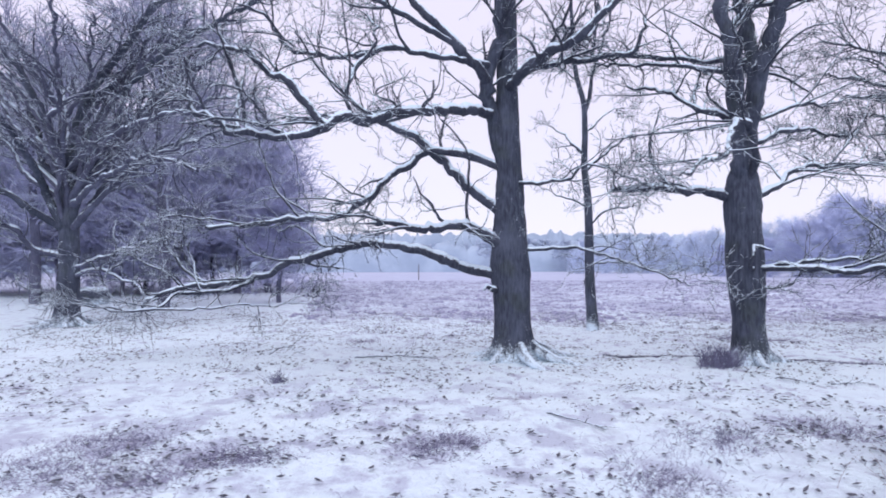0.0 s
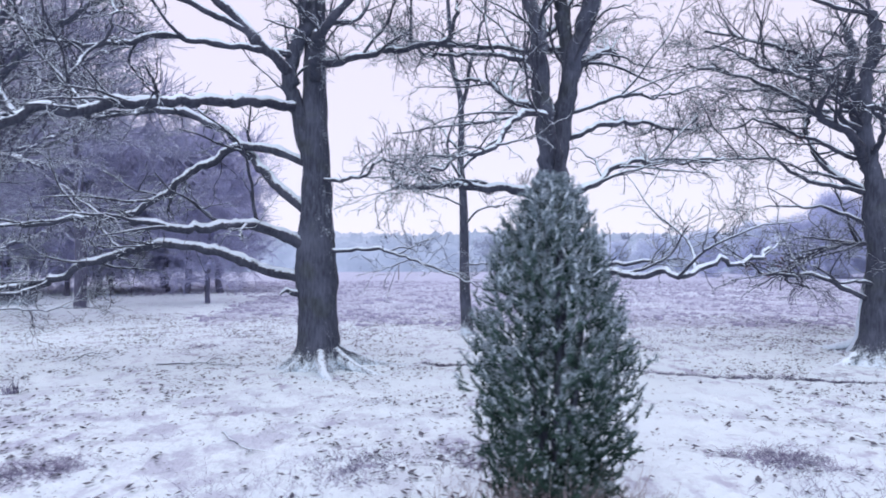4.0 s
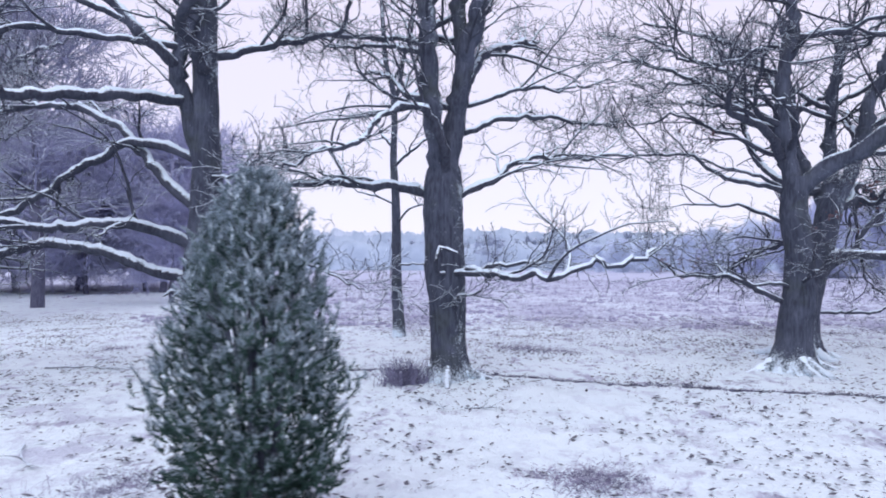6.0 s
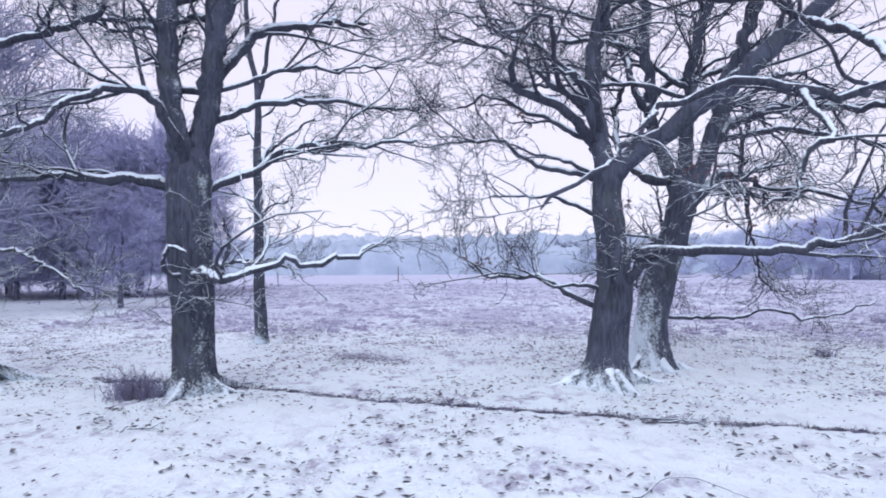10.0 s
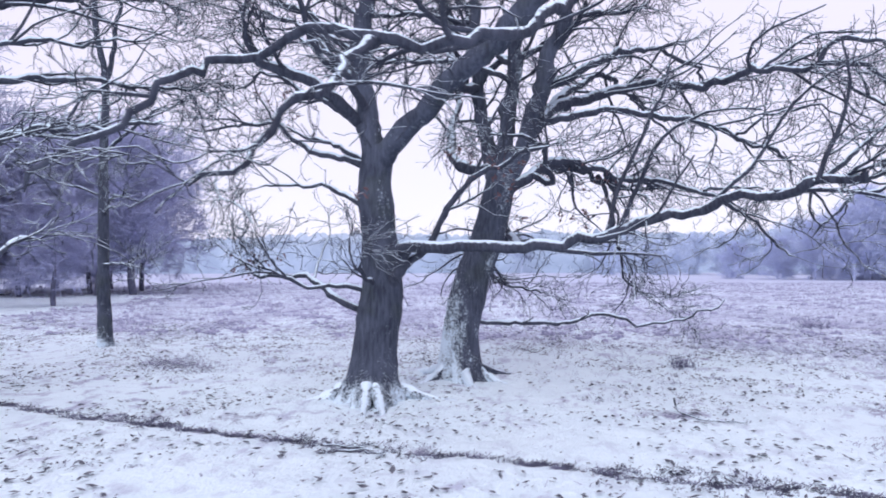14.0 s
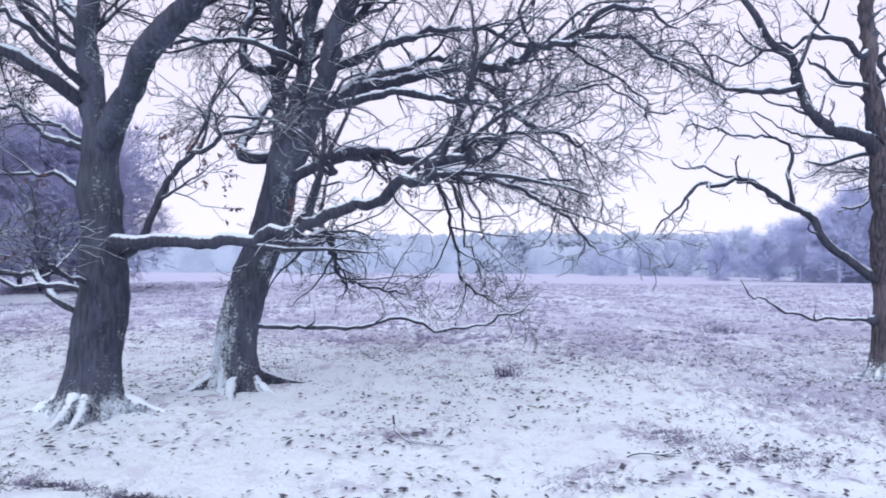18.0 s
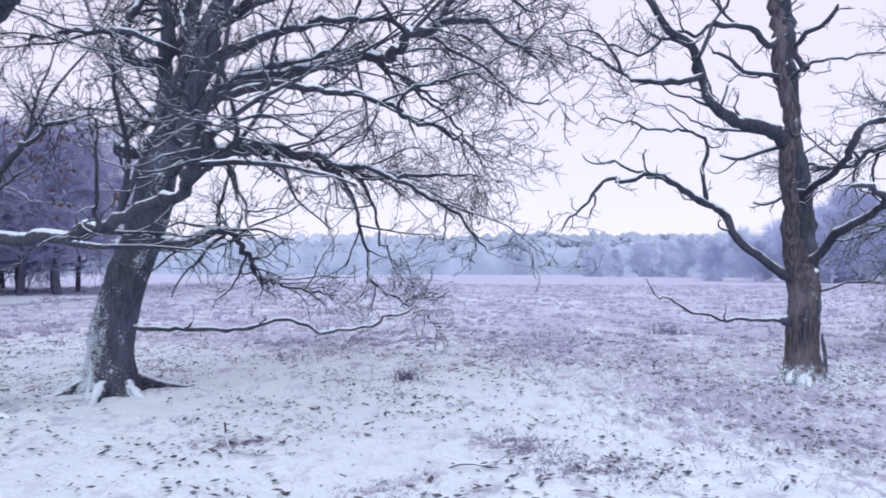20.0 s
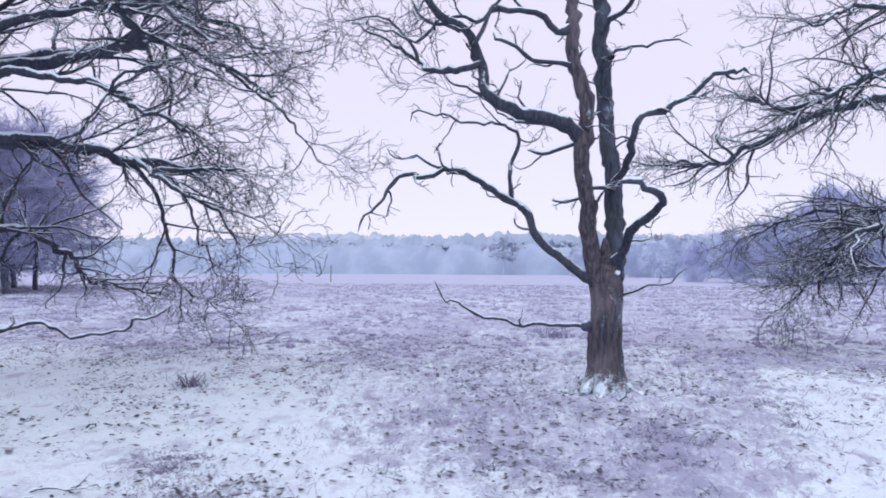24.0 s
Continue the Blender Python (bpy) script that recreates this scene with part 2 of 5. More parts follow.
def part(name, me, parent, label="", kind=""):
    ob = new(name, me)
    ob.parent = parent
    return tagged(ob, label, kind=kind)


def unit(v):
    return v / np.maximum(np.linalg.norm(v, axis=-1, keepdims=True), 1e-9)


def tubes(P, R, sides):
    """Tubes along the lines P (n, k, 3) with radii R (n, k): verts and quads."""
    n, k, _ = P.shape
    T = np.empty_like(P)
    T[:, 1:-1] = P[:, 2:] - P[:, :-2]
    T[:, 0], T[:, -1] = P[:, 1] - P[:, 0], P[:, -1] - P[:, -2]
    T = unit(T)
    mean = unit(T.mean(1))
    ref = np.where(np.abs(mean[:, 2:3]) > 0.8, [[1.0, 0.0, 0.0]], [[0.0, 0.0, 1.0]])[:, None]
    U = unit(np.cross(T, np.broadcast_to(ref, T.shape)))
    V = np.cross(U, T)
    a = np.arange(sides) * 2 * np.pi / sides
    ring = U[:, :, None] * np.cos(a)[None, None, :, None] + V[:, :, None] * np.sin(a)[None, None, :, None]
    verts = (P[:, :, None] + ring * R[:, :, None, None]).reshape(-1, 3)
    i = np.arange(n)[:, None, None] * k * sides + np.arange(k - 1)[None, :, None] * sides
    s = np.arange(sides)[None, None, :]
    s2 = (s + 1) % sides
    quads = np.stack([i + s, i + s2, i + sides + s2, i + sides + s], -1).reshape(-1, 4)
    return verts, quads


def joined(*sets):
    verts, faces, base = [], [], 0
    for v, f in sets:
        verts.append(v)
        faces.append(f + base)
        base += len(v)
    return np.concatenate(verts), np.concatenate(faces)


def smooth_line(nodes, step):
    """A curve through the nodes (Catmull-Rom), with points about step apart."""
    p = np.array(nodes, float)
    p = np.vstack([2 * p[0] - p[1], p, 2 * p[-1] - p[-2]])
    out = []
    for i in range(1, len(p) - 2):
        a, b, c, d = p[i - 1:i + 3]
        m = max(2, int(np.linalg.norm(c - b) / step))
        t = (np.arange(m) / m)[:, None]
        out.append(0.5 * (2 * b + (c - a) * t + (2 * a - 5 * b + 4 * c - d) * t ** 2 + (3 * b - a - 3 * c + d) * t ** 3))
    return np.vstack(out + [p[-2:-1]])


def wander(n, size, smoothing=2):
    w = rng.normal(0, size, (n, 3))
    for _ in range(smoothing):
        w[1:-1] = (w[:-2] + w[1:-1] * 2 + w[2:]) / 4
    w[0] = 0
    return w


def sprout(P, R, per, span, length, k, angle, wiggle, lift, thick, taper=0.25, hang=0.4, rise_side=0.75, sag=1.0):
    """Side shoots from the lines P: per of them on each, within the span of its length."""
    n, kp, _ = P.shape
    owner = np.repeat(np.arange(n), per)
    m = len(owner)
    t = rng.uniform(span[0], span[1], m) * (kp - 1)
    i = np.minimum(t.astype(int), kp - 2)
    f = (t - i)[:, None]
    start = P[owner, i] * (1 - f) + P[owner, i + 1] * f
    r = R[owner, i] * (1 - f[:, 0]) + R[owner, i + 1] * f[:, 0]
    along = unit(P[owner, i + 1] - P[owner, i])
    side = unit(np.cross(along, rng.normal(0, 1, (m, 3))))
    side[:, 2] = np.where(side[:, 2] < 0, side[:, 2] * hang, side[:, 2] * rise_side)
    side = unit(side)
    a = np.radians(rng.normal(angle, 14, m))[:, None]
    d = unit(along * np.cos(a) + side * np.sin(a))
    long = length * rng.uniform(0.45, 1.3, m) * (1.15 - 0.5 * t / (kp - 1))
    Q = np.empty((m, k, 3))
    Q[:, 0] = start
    for j in range(1, k):
        d = unit(d + rng.normal(0, wiggle, (m, 3)) + np.array([0, 0, lift]))
        Q[:, j] = Q[:, j - 1] + d * (long / (k - 1))[:, None]
    fall = Q[:, :, 2] - Q[:, :1, 2]
    Q[:, :, 2] = Q[:, :1, 2] + np.where(fall < 0, fall * sag, fall)
    r0 = np.minimum(r * 0.62, thick * rng.uniform(0.7, 1.25, m))
    S = r0[:, None] * np.linspace(1, taper, k)[None]
    return Q, S


def resampled(line, k):
    s = np.r_[0, np.cumsum(np.linalg.norm(np.diff(line, axis=0), axis=1))]
    q = np.linspace(0, s[-1], k)
    return np.stack([np.interp(q, s, line[:, i]) for i in range(3)], -1), s[-1]


# ---- large structure: the ground ----
RUT = smooth_line([(1.5, 11.6, 0), (4.1, 11.0, 0), (7.4, 10.15, 0), (9.1, 9.7, 0), (10.9, 9.5, 0), (13.1, 9.05, 0), (15.5, 8.3, 0)], 0.1)


def rise(x, y):
    """Height of the ground: level, with low swells and a shallow rut."""
    x, y = np.asarray(x, float), np.asarray(y, float)
    near = np.clip(1.3 - np.hypot(x - 9, y - 12) / 60, 0, 1)
    h = 0.03 * np.sin(0.9 * x + 0.4 * y) * np.cos(0.7 * y - 0.3 * x) + 0.016 * np.sin(2.3 * x + 1.1) * np.sin(2.9 * y)
    h += 0.010 * np.sin(5.3 * x + 2.1 * y) * np.sin(4.1 * y - 1.7 * x)
    return h * near - 0.03 * np.exp(-np.square((y - np.interp(x, RUT[:, 0], RUT[:, 1])) / 0.12)) * ((x > 1.5) & (x < 15.5))


def build_ground():
    def lines(lo, hi, step, far):
        core = np.arange(lo, hi + step / 2, step)
        grow = step * 1.25 ** np.arange(1, 60)
        grow = np.cumsum(grow)
        grow = np.r_[grow[grow < far], far]
        return np.r_[lo - grow[::-1], core, hi + grow]

    xs, ys = lines(-9, 27, 0.11, 1500.0), lines(3.5, 22, 0.11, 1500.0)
    X, Y = np.meshgrid(xs, ys)
    Z = rise(X, Y)
    fine = np.clip(1.2 - np.hypot((X - 9) / 24, (Y - 12) / 14), 0, 1)
    wild = np.clip((Y - 17 + 8 * np.clip((X - 12.5) / 6.5, 0, 1)) / 4, 0, 1)
    Z = Z + rng.normal(0, 1, X.shape) * (0.011 + 0.017 * wild) * fine
    nx, ny = len(xs), len(ys)
    i = np.arange(ny - 1)[:, None] * nx + np.arange(nx - 1)[None]
    quads = np.stack([i, i + 1, i + nx + 1, i + nx], -1).reshape(-1, 4)
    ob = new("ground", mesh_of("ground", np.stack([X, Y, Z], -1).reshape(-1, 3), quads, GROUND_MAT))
    tagged(ob, "flat heath under thin patchy snow with turf showing", "ground", kind="structure")


build_ground()


# ---- trees ----
class Tree:
    """A bare tree: an Empty at its foot; trunk, roots and limbs are its parts."""

    def __init__(self, name, label, nodes, r0, r1, bark=None, twig=None, flare=0.75, roots=6, fullness=1.0, dead=False, drifted=False, droop=0.0, reach=1.0, girth=None):
        self.dead, self.drifted, self.droop, self.reach = dead, drifted, droop, reach
        self.tips = []
        self.bark, self.twig, self.full = bark or BARK, twig or TWIG, fullness
        self.root = tagged(new(name), label, "tree")
        self.root.location = nodes[0][0], nodes[0][1], float(rise(nodes[0][0], nodes[0][1]))
        bpy.context.view_layer.update()
        foot = np.array(self.root.location)
        self.foot = foot
        nodes = [tuple(foot - np.array([0, 0, 0.12]))] + [tuple(p) for p in nodes[1:]]
        line = smooth_line(nodes, 0.09)
        k, sides = len(line), 26
        t = np.linspace(0, 1, k)
        line = line + wander(k, 0.006)
        h = line[:, 2] - foot[2]
        a = np.arange(sides) * 2 * np.pi / sides
        rad = (r0 + (r1 - r0) * t ** 0.6)[:, None] * np.ones((1, sides))
        if girth:
            rad = np.interp(h, *zip(*girth))[:, None] * np.ones((1, sides))
        lobes = 0.5 + 0.5 * np.cos(a[None] * max(roots, 3) + rng.uniform(0, 6))
        rad *= 1 + flare * np.exp(-np.maximum(h, 0) / 0.22)[:, None] * (0.35 + 0.65 * lobes)
        for f, amp in ((1.7, 0.09), (4.3, 0.06)) if dead else ((1.7, 0.045), (4.3, 0.025)):
            rad *= 1 + amp * np.sin(a[None] * 3 + f * 2 * h[:, None] + rng.uniform(0, 6)) * np.cos(f * 3 * h[:, None] + a[None])
        rad *= 1 + rng.normal(0, 0.012, rad.shape)
        ring = np.stack([np.cos(a), np.sin(a), np.zeros(sides)], -1)
        verts = line[:, None] + ring[None] * rad[:, :, None]
        i = np.arange(k - 1)[:, None] * sides
        s = np.arange(sides)[None]
        s2 = (s + 1) % sides
        quads = np.stack([i + s, i + s2, i + sides + s2, i + sides + s], -1).reshape(-1, 4)
        me = mesh_of("trunk", verts.reshape(-1, 3) - foot, quads, self.bark)
        self.trunk = part("trunk", me, self.root)
        self.axes = [line[k // 8:]]
        turn = rng.uniform(0, 6)
        for j in range(roots):
            self.surface_root(turn + j * 2 * np.pi / roots + rng.normal(0, 0.2), r0, flare)

    def surface_root(self, a, r0, flare):
        out = np.array([np.cos(a), np.sin(a), 0])
        bend = np.array([-np.sin(a), np.cos(a), 0]) * rng.normal(0, 0.16)
        reach = r0 * rng.uniform(1.7, 2.7) if self.dead else r0 * rng.uniform(2.2, 3.8)
        s = np.linspace(0, 1, 9)[:, None]
        line = out * (r0 * 0.55 + (reach - r0 * 0.55) * s) + bend * s ** 2
        line[:, 2] = r0 * (0.72 * (1 - s[:, 0]) ** 2.4 - 0.12 * s[:, 0]) + rng.normal(0, 0.006, 9)
        verts, quads = tubes(line[None], (r0 * np.linspace(0.34, 0.07, 9))[None], 8)
        root = part("root", mesh_of("root", verts, quads, self.bark), self.root)
        if not self.drifted:
            return
        top = line[1:] + np.array([0, 0, 1.0]) * (r0 * np.linspace(0.34, 0.07, 9)[1:] * 0.5)[:, None]
        fat = r0 * np.linspace(0.22, 0.10, 8) * rng.uniform(0.3, 1.25, 8)
        part("snow", mesh_of("snow", *tubes(top[None], fat[None], 7), SNOW_MAT), root, "white snow lying on the root")

    def limb(self, r0, r1, nodes, spray=1.0, snow=1.0, live=False, bark=None):
        """A main limb along the nodes, with its side shoots and the snow that lies on it."""
        axes = np.concatenate(self.axes)
        gap = np.linalg.norm(axes - np.array(nodes[0]), axis=1)
        near = tuple(axes[gap.argmin()])
        nodes = [near] + list(nodes[1:] if gap.min() < 0.3 else nodes)
        line = smooth_line(nodes, 0.1)
        k = len(line)
        self.axes.append(line)
        line = line + (wander(k, 0.085 if r0 < 0.1 else 0.055) + wander(k, 0.022, 0)) * np.linspace(0.25, 1, k)[:, None]
        rad = np.linspace(r0, r1, k) * (1 + rng.normal(0, 0.05, k) + 0.25 * (rng.uniform(0, 1, k) > 0.93))
        rad[-1] *= 0.4
        foot = self.foot
        verts, quads = tubes((line - foot)[None], rad[None], 10 if r0 > 0.06 else 7)
        limb = part("limb", mesh_of("limb", verts, quads, bark or ((BARK if self.dead else self.bark) if r0 > 0.11 else self.twig)), self.root)
        self.snow_on(line - foot, rad, limb, snow)
        P, long = resampled(line, 12)
        R = np.interp(np.linspace(0, 1, 12), np.linspace(0, 1, k), rad)
        P, R = P[None] - foot, R[None]
        full, droop = self.full * spray, self.droop
        if (self.dead and not live) or not spray:
            A, RA = sprout(P, R, max(2, int(long * (2.2 if spray else 0.6))), (0.2, 1.0), 0.62 if spray else 0.2, 8, 55, 0.34, 0.05, 0.019, 0.4)
            B, RB = sprout(A, RA, 3 if spray else 1, (0.5, 1.0), 0.22, 5, 45, 0.3, 0.02, 0.008, 0.5)
            part("twig_spray", mesh_of("twig_spray", *joined(tubes(A, RA, 5), tubes(B, RB, 4)), self.twig), limb, kind="stuff")
            return limb
        n2 = max(2, int(long * 2.3 * full))
        hang = 0.5 if droop else 0.1
        A, RA = sprout(P, R, n2, (0.27, 1.0), min(1.9, 0.4 * long + 0.4) * self.reach, 13, 44, 0.155, 0.012 - droop, 0.030, 0.3, hang, sag=0.8 if droop else 0.35)
        end, re = sprout(P, R, 3 if spray > 0.7 else 1, (0.97, 1.0), min(1.5, 0.3 * long + 0.4) * self.reach, 13, 22, 0.2, 0.02 - droop, 0.032, 0.3, sag=0.8 if droop else 0.4)
        A, RA = np.concatenate([A, end]), np.concatenate([RA, re])
        B, RB = sprout(A, RA, 7, (0.15, 1.0), 0.72, 9, 42, 0.3, 0.01 - droop, 0.015)
        C, RC = sprout(B, RB, 4, (0.15, 1.0), 0.22, 4, 42, 0.34, 0.0 - droop, 0.0058, 0.4)
        self.tips.append(np.concatenate([B[:, -1], C[:, -1]]))
        RB, RC = np.maximum(RB, 0.0054), np.maximum(RC, 0.0034)
        verts, quads = joined(tubes(A, RA, 5), tubes(B, RB, 3), tubes(C, RC, 3))
        part("twig_spray", mesh_of("twig_spray", verts, quads, self.twig), limb, kind="stuff")
        return limb

    def snow_on(self, line, rad, limb, much):
        """A lumpy ridge of snow along the upper side of a limb, thin where the limb is steep."""
        k = len(line)
        d = np.gradient(line, axis=0)
        flat = np.sqrt(np.clip(1 - np.square(unit(d)[:, 2]), 0, 1))
        flat = np.clip((flat - 0.45) / 0.4, 0, 1)
        lump = 0.75 + 0.35 * np.sin(np.arange(k) * 0.9 + rng.uniform(0, 6)) * np.sin(np.arange(k) * 0.37) + rng.normal(0, 0.14, k)
        w = much * np.clip(rad * 0.5, 0.006, 0.034) * np.clip(lump, 0.15, 1.2) * flat * np.clip(np.arange(k) / 5.0, 0.1, 1)
        keep = np.flatnonzero(w > 0.004)
        if len(keep) < 4:
            return
        lo, hi = keep[0], keep[-1] + 1
        top = line[lo:hi] + np.array([0, 0, 1.0]) * (rad[lo:hi] * 0.86)[:, None]
        verts, quads = tubes(top[None], np.maximum(w[lo:hi], 0.002)[None], 7)
        part("snow", mesh_of("snow", verts, quads, SNOW_MAT), limb, "white snow lying along the limb")


wide_oak = Tree("wide_oak", "old oak with low spreading snow-covered limbs",
    [(-0.27, 11.10, -0.01), (-0.32, 11.10, 1.03), (-0.35, 11.10, 1.92), (-0.35, 11.10, 3.42), (-0.38, 11.10, 4.62), (-0.38, 11.10, 5.83), (-0.38, 11.10, 7.04), (-0.33, 11.10, 8.46)], 0.40, 0.16, flare=0.7, roots=7, fullness=1.0,
    girth=[(0, 0.345), (0.9, 0.325), (1.5, 0.37), (2.0, 0.335), (2.6, 0.275), (3.4, 0.225), (5.0, 0.2), (8.5, 0.14)])
wide_oak.limb(0.15, 0.09, [(-0.46, 11.10, 3.17), (-0.65, 11.00, 4.31), (-0.76, 10.90, 4.95), (-0.54, 10.90, 5.71), (-0.49, 10.90, 6.47), (-0.61, 10.90, 7.63)])
wide_oak.limb(0.1, 0.05, [(-0.76, 10.90, 4.95), (-0.97, 10.60, 5.19), (-1.55, 10.50, 5.77), (-2.11, 10.40, 6.38), (-2.75, 10.20, 6.76)])
wide_oak.limb(0.095, 0.035, [(-0.56, 11.00, 4.44), (-0.96, 10.20, 4.31), (-1.28, 9.20, 4.10), (-2.14, 7.90, 3.75), (-2.91, 7.30, 3.44), (-3.43, 7.30, 3.33), (-4.20, 7.50, 3.44), (-4.93, 7.60, 3.90)])
wide_oak.limb(0.055, 0.02, [(-2.91, 7.30, 3.44), (-3.19, 7.30, 3.77), (-3.50, 7.40, 4.08), (-4.07, 7.50, 4.43), (-4.72, 7.60, 4.69)])
wide_oak.limb(0.105, 0.04, [(-0.52, 11.10, 2.57), (-1.31, 11.30, 3.35), (-1.98, 11.50, 4.06), (-2.84, 11.70, 4.50), (-3.78, 11.90, 4.64), (-4.91, 12.20, 4.55)])
wide_oak.limb(0.085, 0.03, [(-0.52, 11.10, 3.50), (-1.24, 11.20, 3.76), (-1.88, 11.30, 3.78), (-2.50, 11.00, 3.27), (-2.90, 10.70, 2.89), (-3.25, 10.60, 2.61), (-4.09, 10.50, 2.49), (-4.92, 10.50, 2.44), (-5.76, 10.50, 2.35)])
wide_oak.limb(0.11, 0.045, [(-0.50, 11.00, 2.02), (-0.85, 10.70, 2.25), (-1.14, 10.20, 2.37), (-1.81, 9.33, 2.28), (-2.63, 9.10, 2.35)])
wide_oak.limb(0.1, 0.035, [(-0.56, 11.10, 1.43), (-1.00, 11.00, 1.62), (-1.67, 10.90, 1.87), (-2.85, 10.86, 2.10), (-3.67, 10.90, 1.92), (-4.32, 11.00, 1.77), (-5.24, 11.20, 1.42), (-6.62, 11.40, 1.25), (-7.37, 11.40, 0.94)])
wide_oak.limb(0.045, 0.018, [(-5.30, 11.30, 1.31), (-6.10, 11.45, 1.39), (-6.55, 11.50, 1.71), (-6.83, 11.50, 2.12)])
wide_oak.limb(0.04, 0.015, [(-4.84, 11.20, 1.39), (-5.47, 10.90, 1.25), (-6.02, 10.50, 1.22), (-6.34, 10.00, 0.98), (-6.95, 9.80, 0.97), (-7.45, 9.70, 1.02)])
wide_oak.limb(0.022, 0.008, [(-6.29, 10.00, 0.98), (-5.62, 10.00, 0.99), (-4.96, 10.00, 1.00), (-3.87, 10.20, 1.13)])
wide_oak.limb(0.04, 0.01, [(-0.07, 11.10, 2.02), (0.88, 10.70, 1.96), (1.89, 10.30, 1.63), (2.66, 10.00, 1.33)])
wide_oak.limb(0.08, 0.03, [(-0.20, 11.20, 5.21), (0.40, 11.60, 5.49), (1.19, 11.40, 5.51), (1.91, 11.00, 5.61), (2.11, 10.80, 6.10)])
wide_oak.limb(0.1, 0.045, [(-0.41, 11.00, 4.89), (-0.04, 9.80, 5.00), (0.32, 8.60, 4.93), (0.83, 8.40, 5.31), (1.29, 8.30, 5.64)])
wide_oak.limb(0.06, 0.02, [(-0.77, 10.90, 5.33), (-1.57, 10.20, 5.24), (-2.28, 9.60, 5.19), (-2.85, 9.20, 4.93), (-3.60, 9.00, 4.92), (-4.14, 8.80, 5.33), (-4.45, 8.70, 5.63)])
wide_oak.limb(0.035, 0.015, [(-2.60, 8.10, 3.62), (-2.78, 8.00, 3.93), (-2.73, 8.20, 4.45), (-2.48, 8.40, 4.84), (-2.67, 8.60, 5.40)])
wide_oak.limb(0.06, 0.02, [(-1.38, 10.60, 5.46), (-2.31, 10.00, 5.95), (-3.17, 9.50, 6.22), (-3.94, 9.00, 6.27)])
wide_oak.limb(0.04, 0.015, [(-0.16, 11.00, 3.13), (0.51, 10.50, 3.18), (0.79, 10.30, 3.32), (1.34, 10.00, 3.26)])
wide_oak.limb(0.06, 0.035, [(-0.45, 10.98, 1.28), (-0.70, 10.90, 1.30), (-0.90, 10.87, 1.34)], spray=0)

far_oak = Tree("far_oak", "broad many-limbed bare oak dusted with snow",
    [(-12.68, 18.00, -0.16), (-12.63, 18.00, 1.56), (-12.65, 18.00, 3.21), (-12.73, 18.00, 4.3), (-12.80, 18.00, 5.2)], 0.36, 0.22, flare=0.75, roots=7, twig=TWIG_HAZE, fullness=1.5)
far_oak.limb(0.13, 0.05, [(-12.73, 18.00, 4.37), (-13.14, 17.50, 6.08), (-13.55, 17.00, 7.24), (-14.16, 16.50, 8.02), (-14.71, 16.00, 8.45)])
far_oak.limb(0.15, 0.05, [(-12.73, 18.00, 4.37), (-11.98, 17.60, 6.42), (-10.59, 16.80, 7.46), (-9.42, 16.00, 8.23), (-8.17, 15.50, 9.04)])
far_oak.limb(0.09, 0.03, [(-12.70, 18.00, 4.54), (-11.26, 17.20, 5.20), (-9.85, 16.60, 5.61), (-8.21, 16.00, 5.76), (-7.03, 15.60, 6.02)])
far_oak.limb(0.09, 0.03, [(-12.62, 18.00, 3.38), (-10.43, 16.00, 4.08), (-8.91, 15.00, 4.35), (-7.41, 14.40, 3.97)])
far_oak.limb(0.09, 0.03, [(-12.64, 18.00, 2.72), (-10.82, 17.00, 3.91), (-8.95, 16.00, 4.66), (-7.14, 15.50, 5.13)])
far_oak.limb(0.11, 0.04, [(-12.72, 18.00, 3.71), (-14.10, 18.60, 4.80), (-15.44, 19.00, 5.58), (-16.87, 19.00, 6.12)])
far_oak.limb(0.1, 0.04, [(-12.70, 18.00, 1.98), (-13.41, 17.60, 2.22), (-13.66, 17.00, 2.83), (-14.63, 16.60, 3.04)])
far_oak.limb(0.07, 0.02, [(-12.58, 18.00, 1.40), (-11.44, 17.60, 1.60), (-10.42, 17.20, 1.25), (-9.69, 17.00, 0.71)])
far_oak.limb(0.06, 0.02, [(-12.58, 18.00, 1.65), (-11.01, 17.40, 2.04), (-9.54, 17.00, 2.42), (-8.68, 16.80, 2.71)])
far_oak.limb(0.12, 0.04, [(-12.73, 18.00, 4.54), (-10.95, 17.20, 6.31), (-9.00, 16.40, 7.46), (-6.90, 15.60, 8.19), (-5.58, 15.00, 8.50)])
far_oak.limb(0.09, 0.03, [(-12.72, 18.00, 4.04), (-11.29, 18.50, 5.79), (-9.63, 19.00, 7.62), (-8.02, 19.40, 8.44)])
# the fan of rising limbs that make up its crown
fan = np.random.default_rng(77)
for i in range(26):
    turn, steep = i * 2.4 + fan.normal(0, 0.25), fan.uniform(0.75, 1.5)
    low, long = fan.uniform(2.4, 5.0), fan.uniform(4.0, 6.5)
    out = np.array([np.cos(turn), np.sin(turn), 0])
    at = np.array([-12.70, 18.00, low])
    far_oak.limb(0.065 + 0.08 * fan.random(), 0.03, [tuple(at + out * (0.15 + long * f * np.cos(steep * (1 - 0.25 * f))) + np.array([0, 0, long * f * np.sin(steep * (1 - 0.25 * f))]) + fan.normal(0, 0.16, 3) * (f > 0)) for f in (0, 0.2, 0.42, 0.7, 1.0)], spray=0.6, snow=1.3)

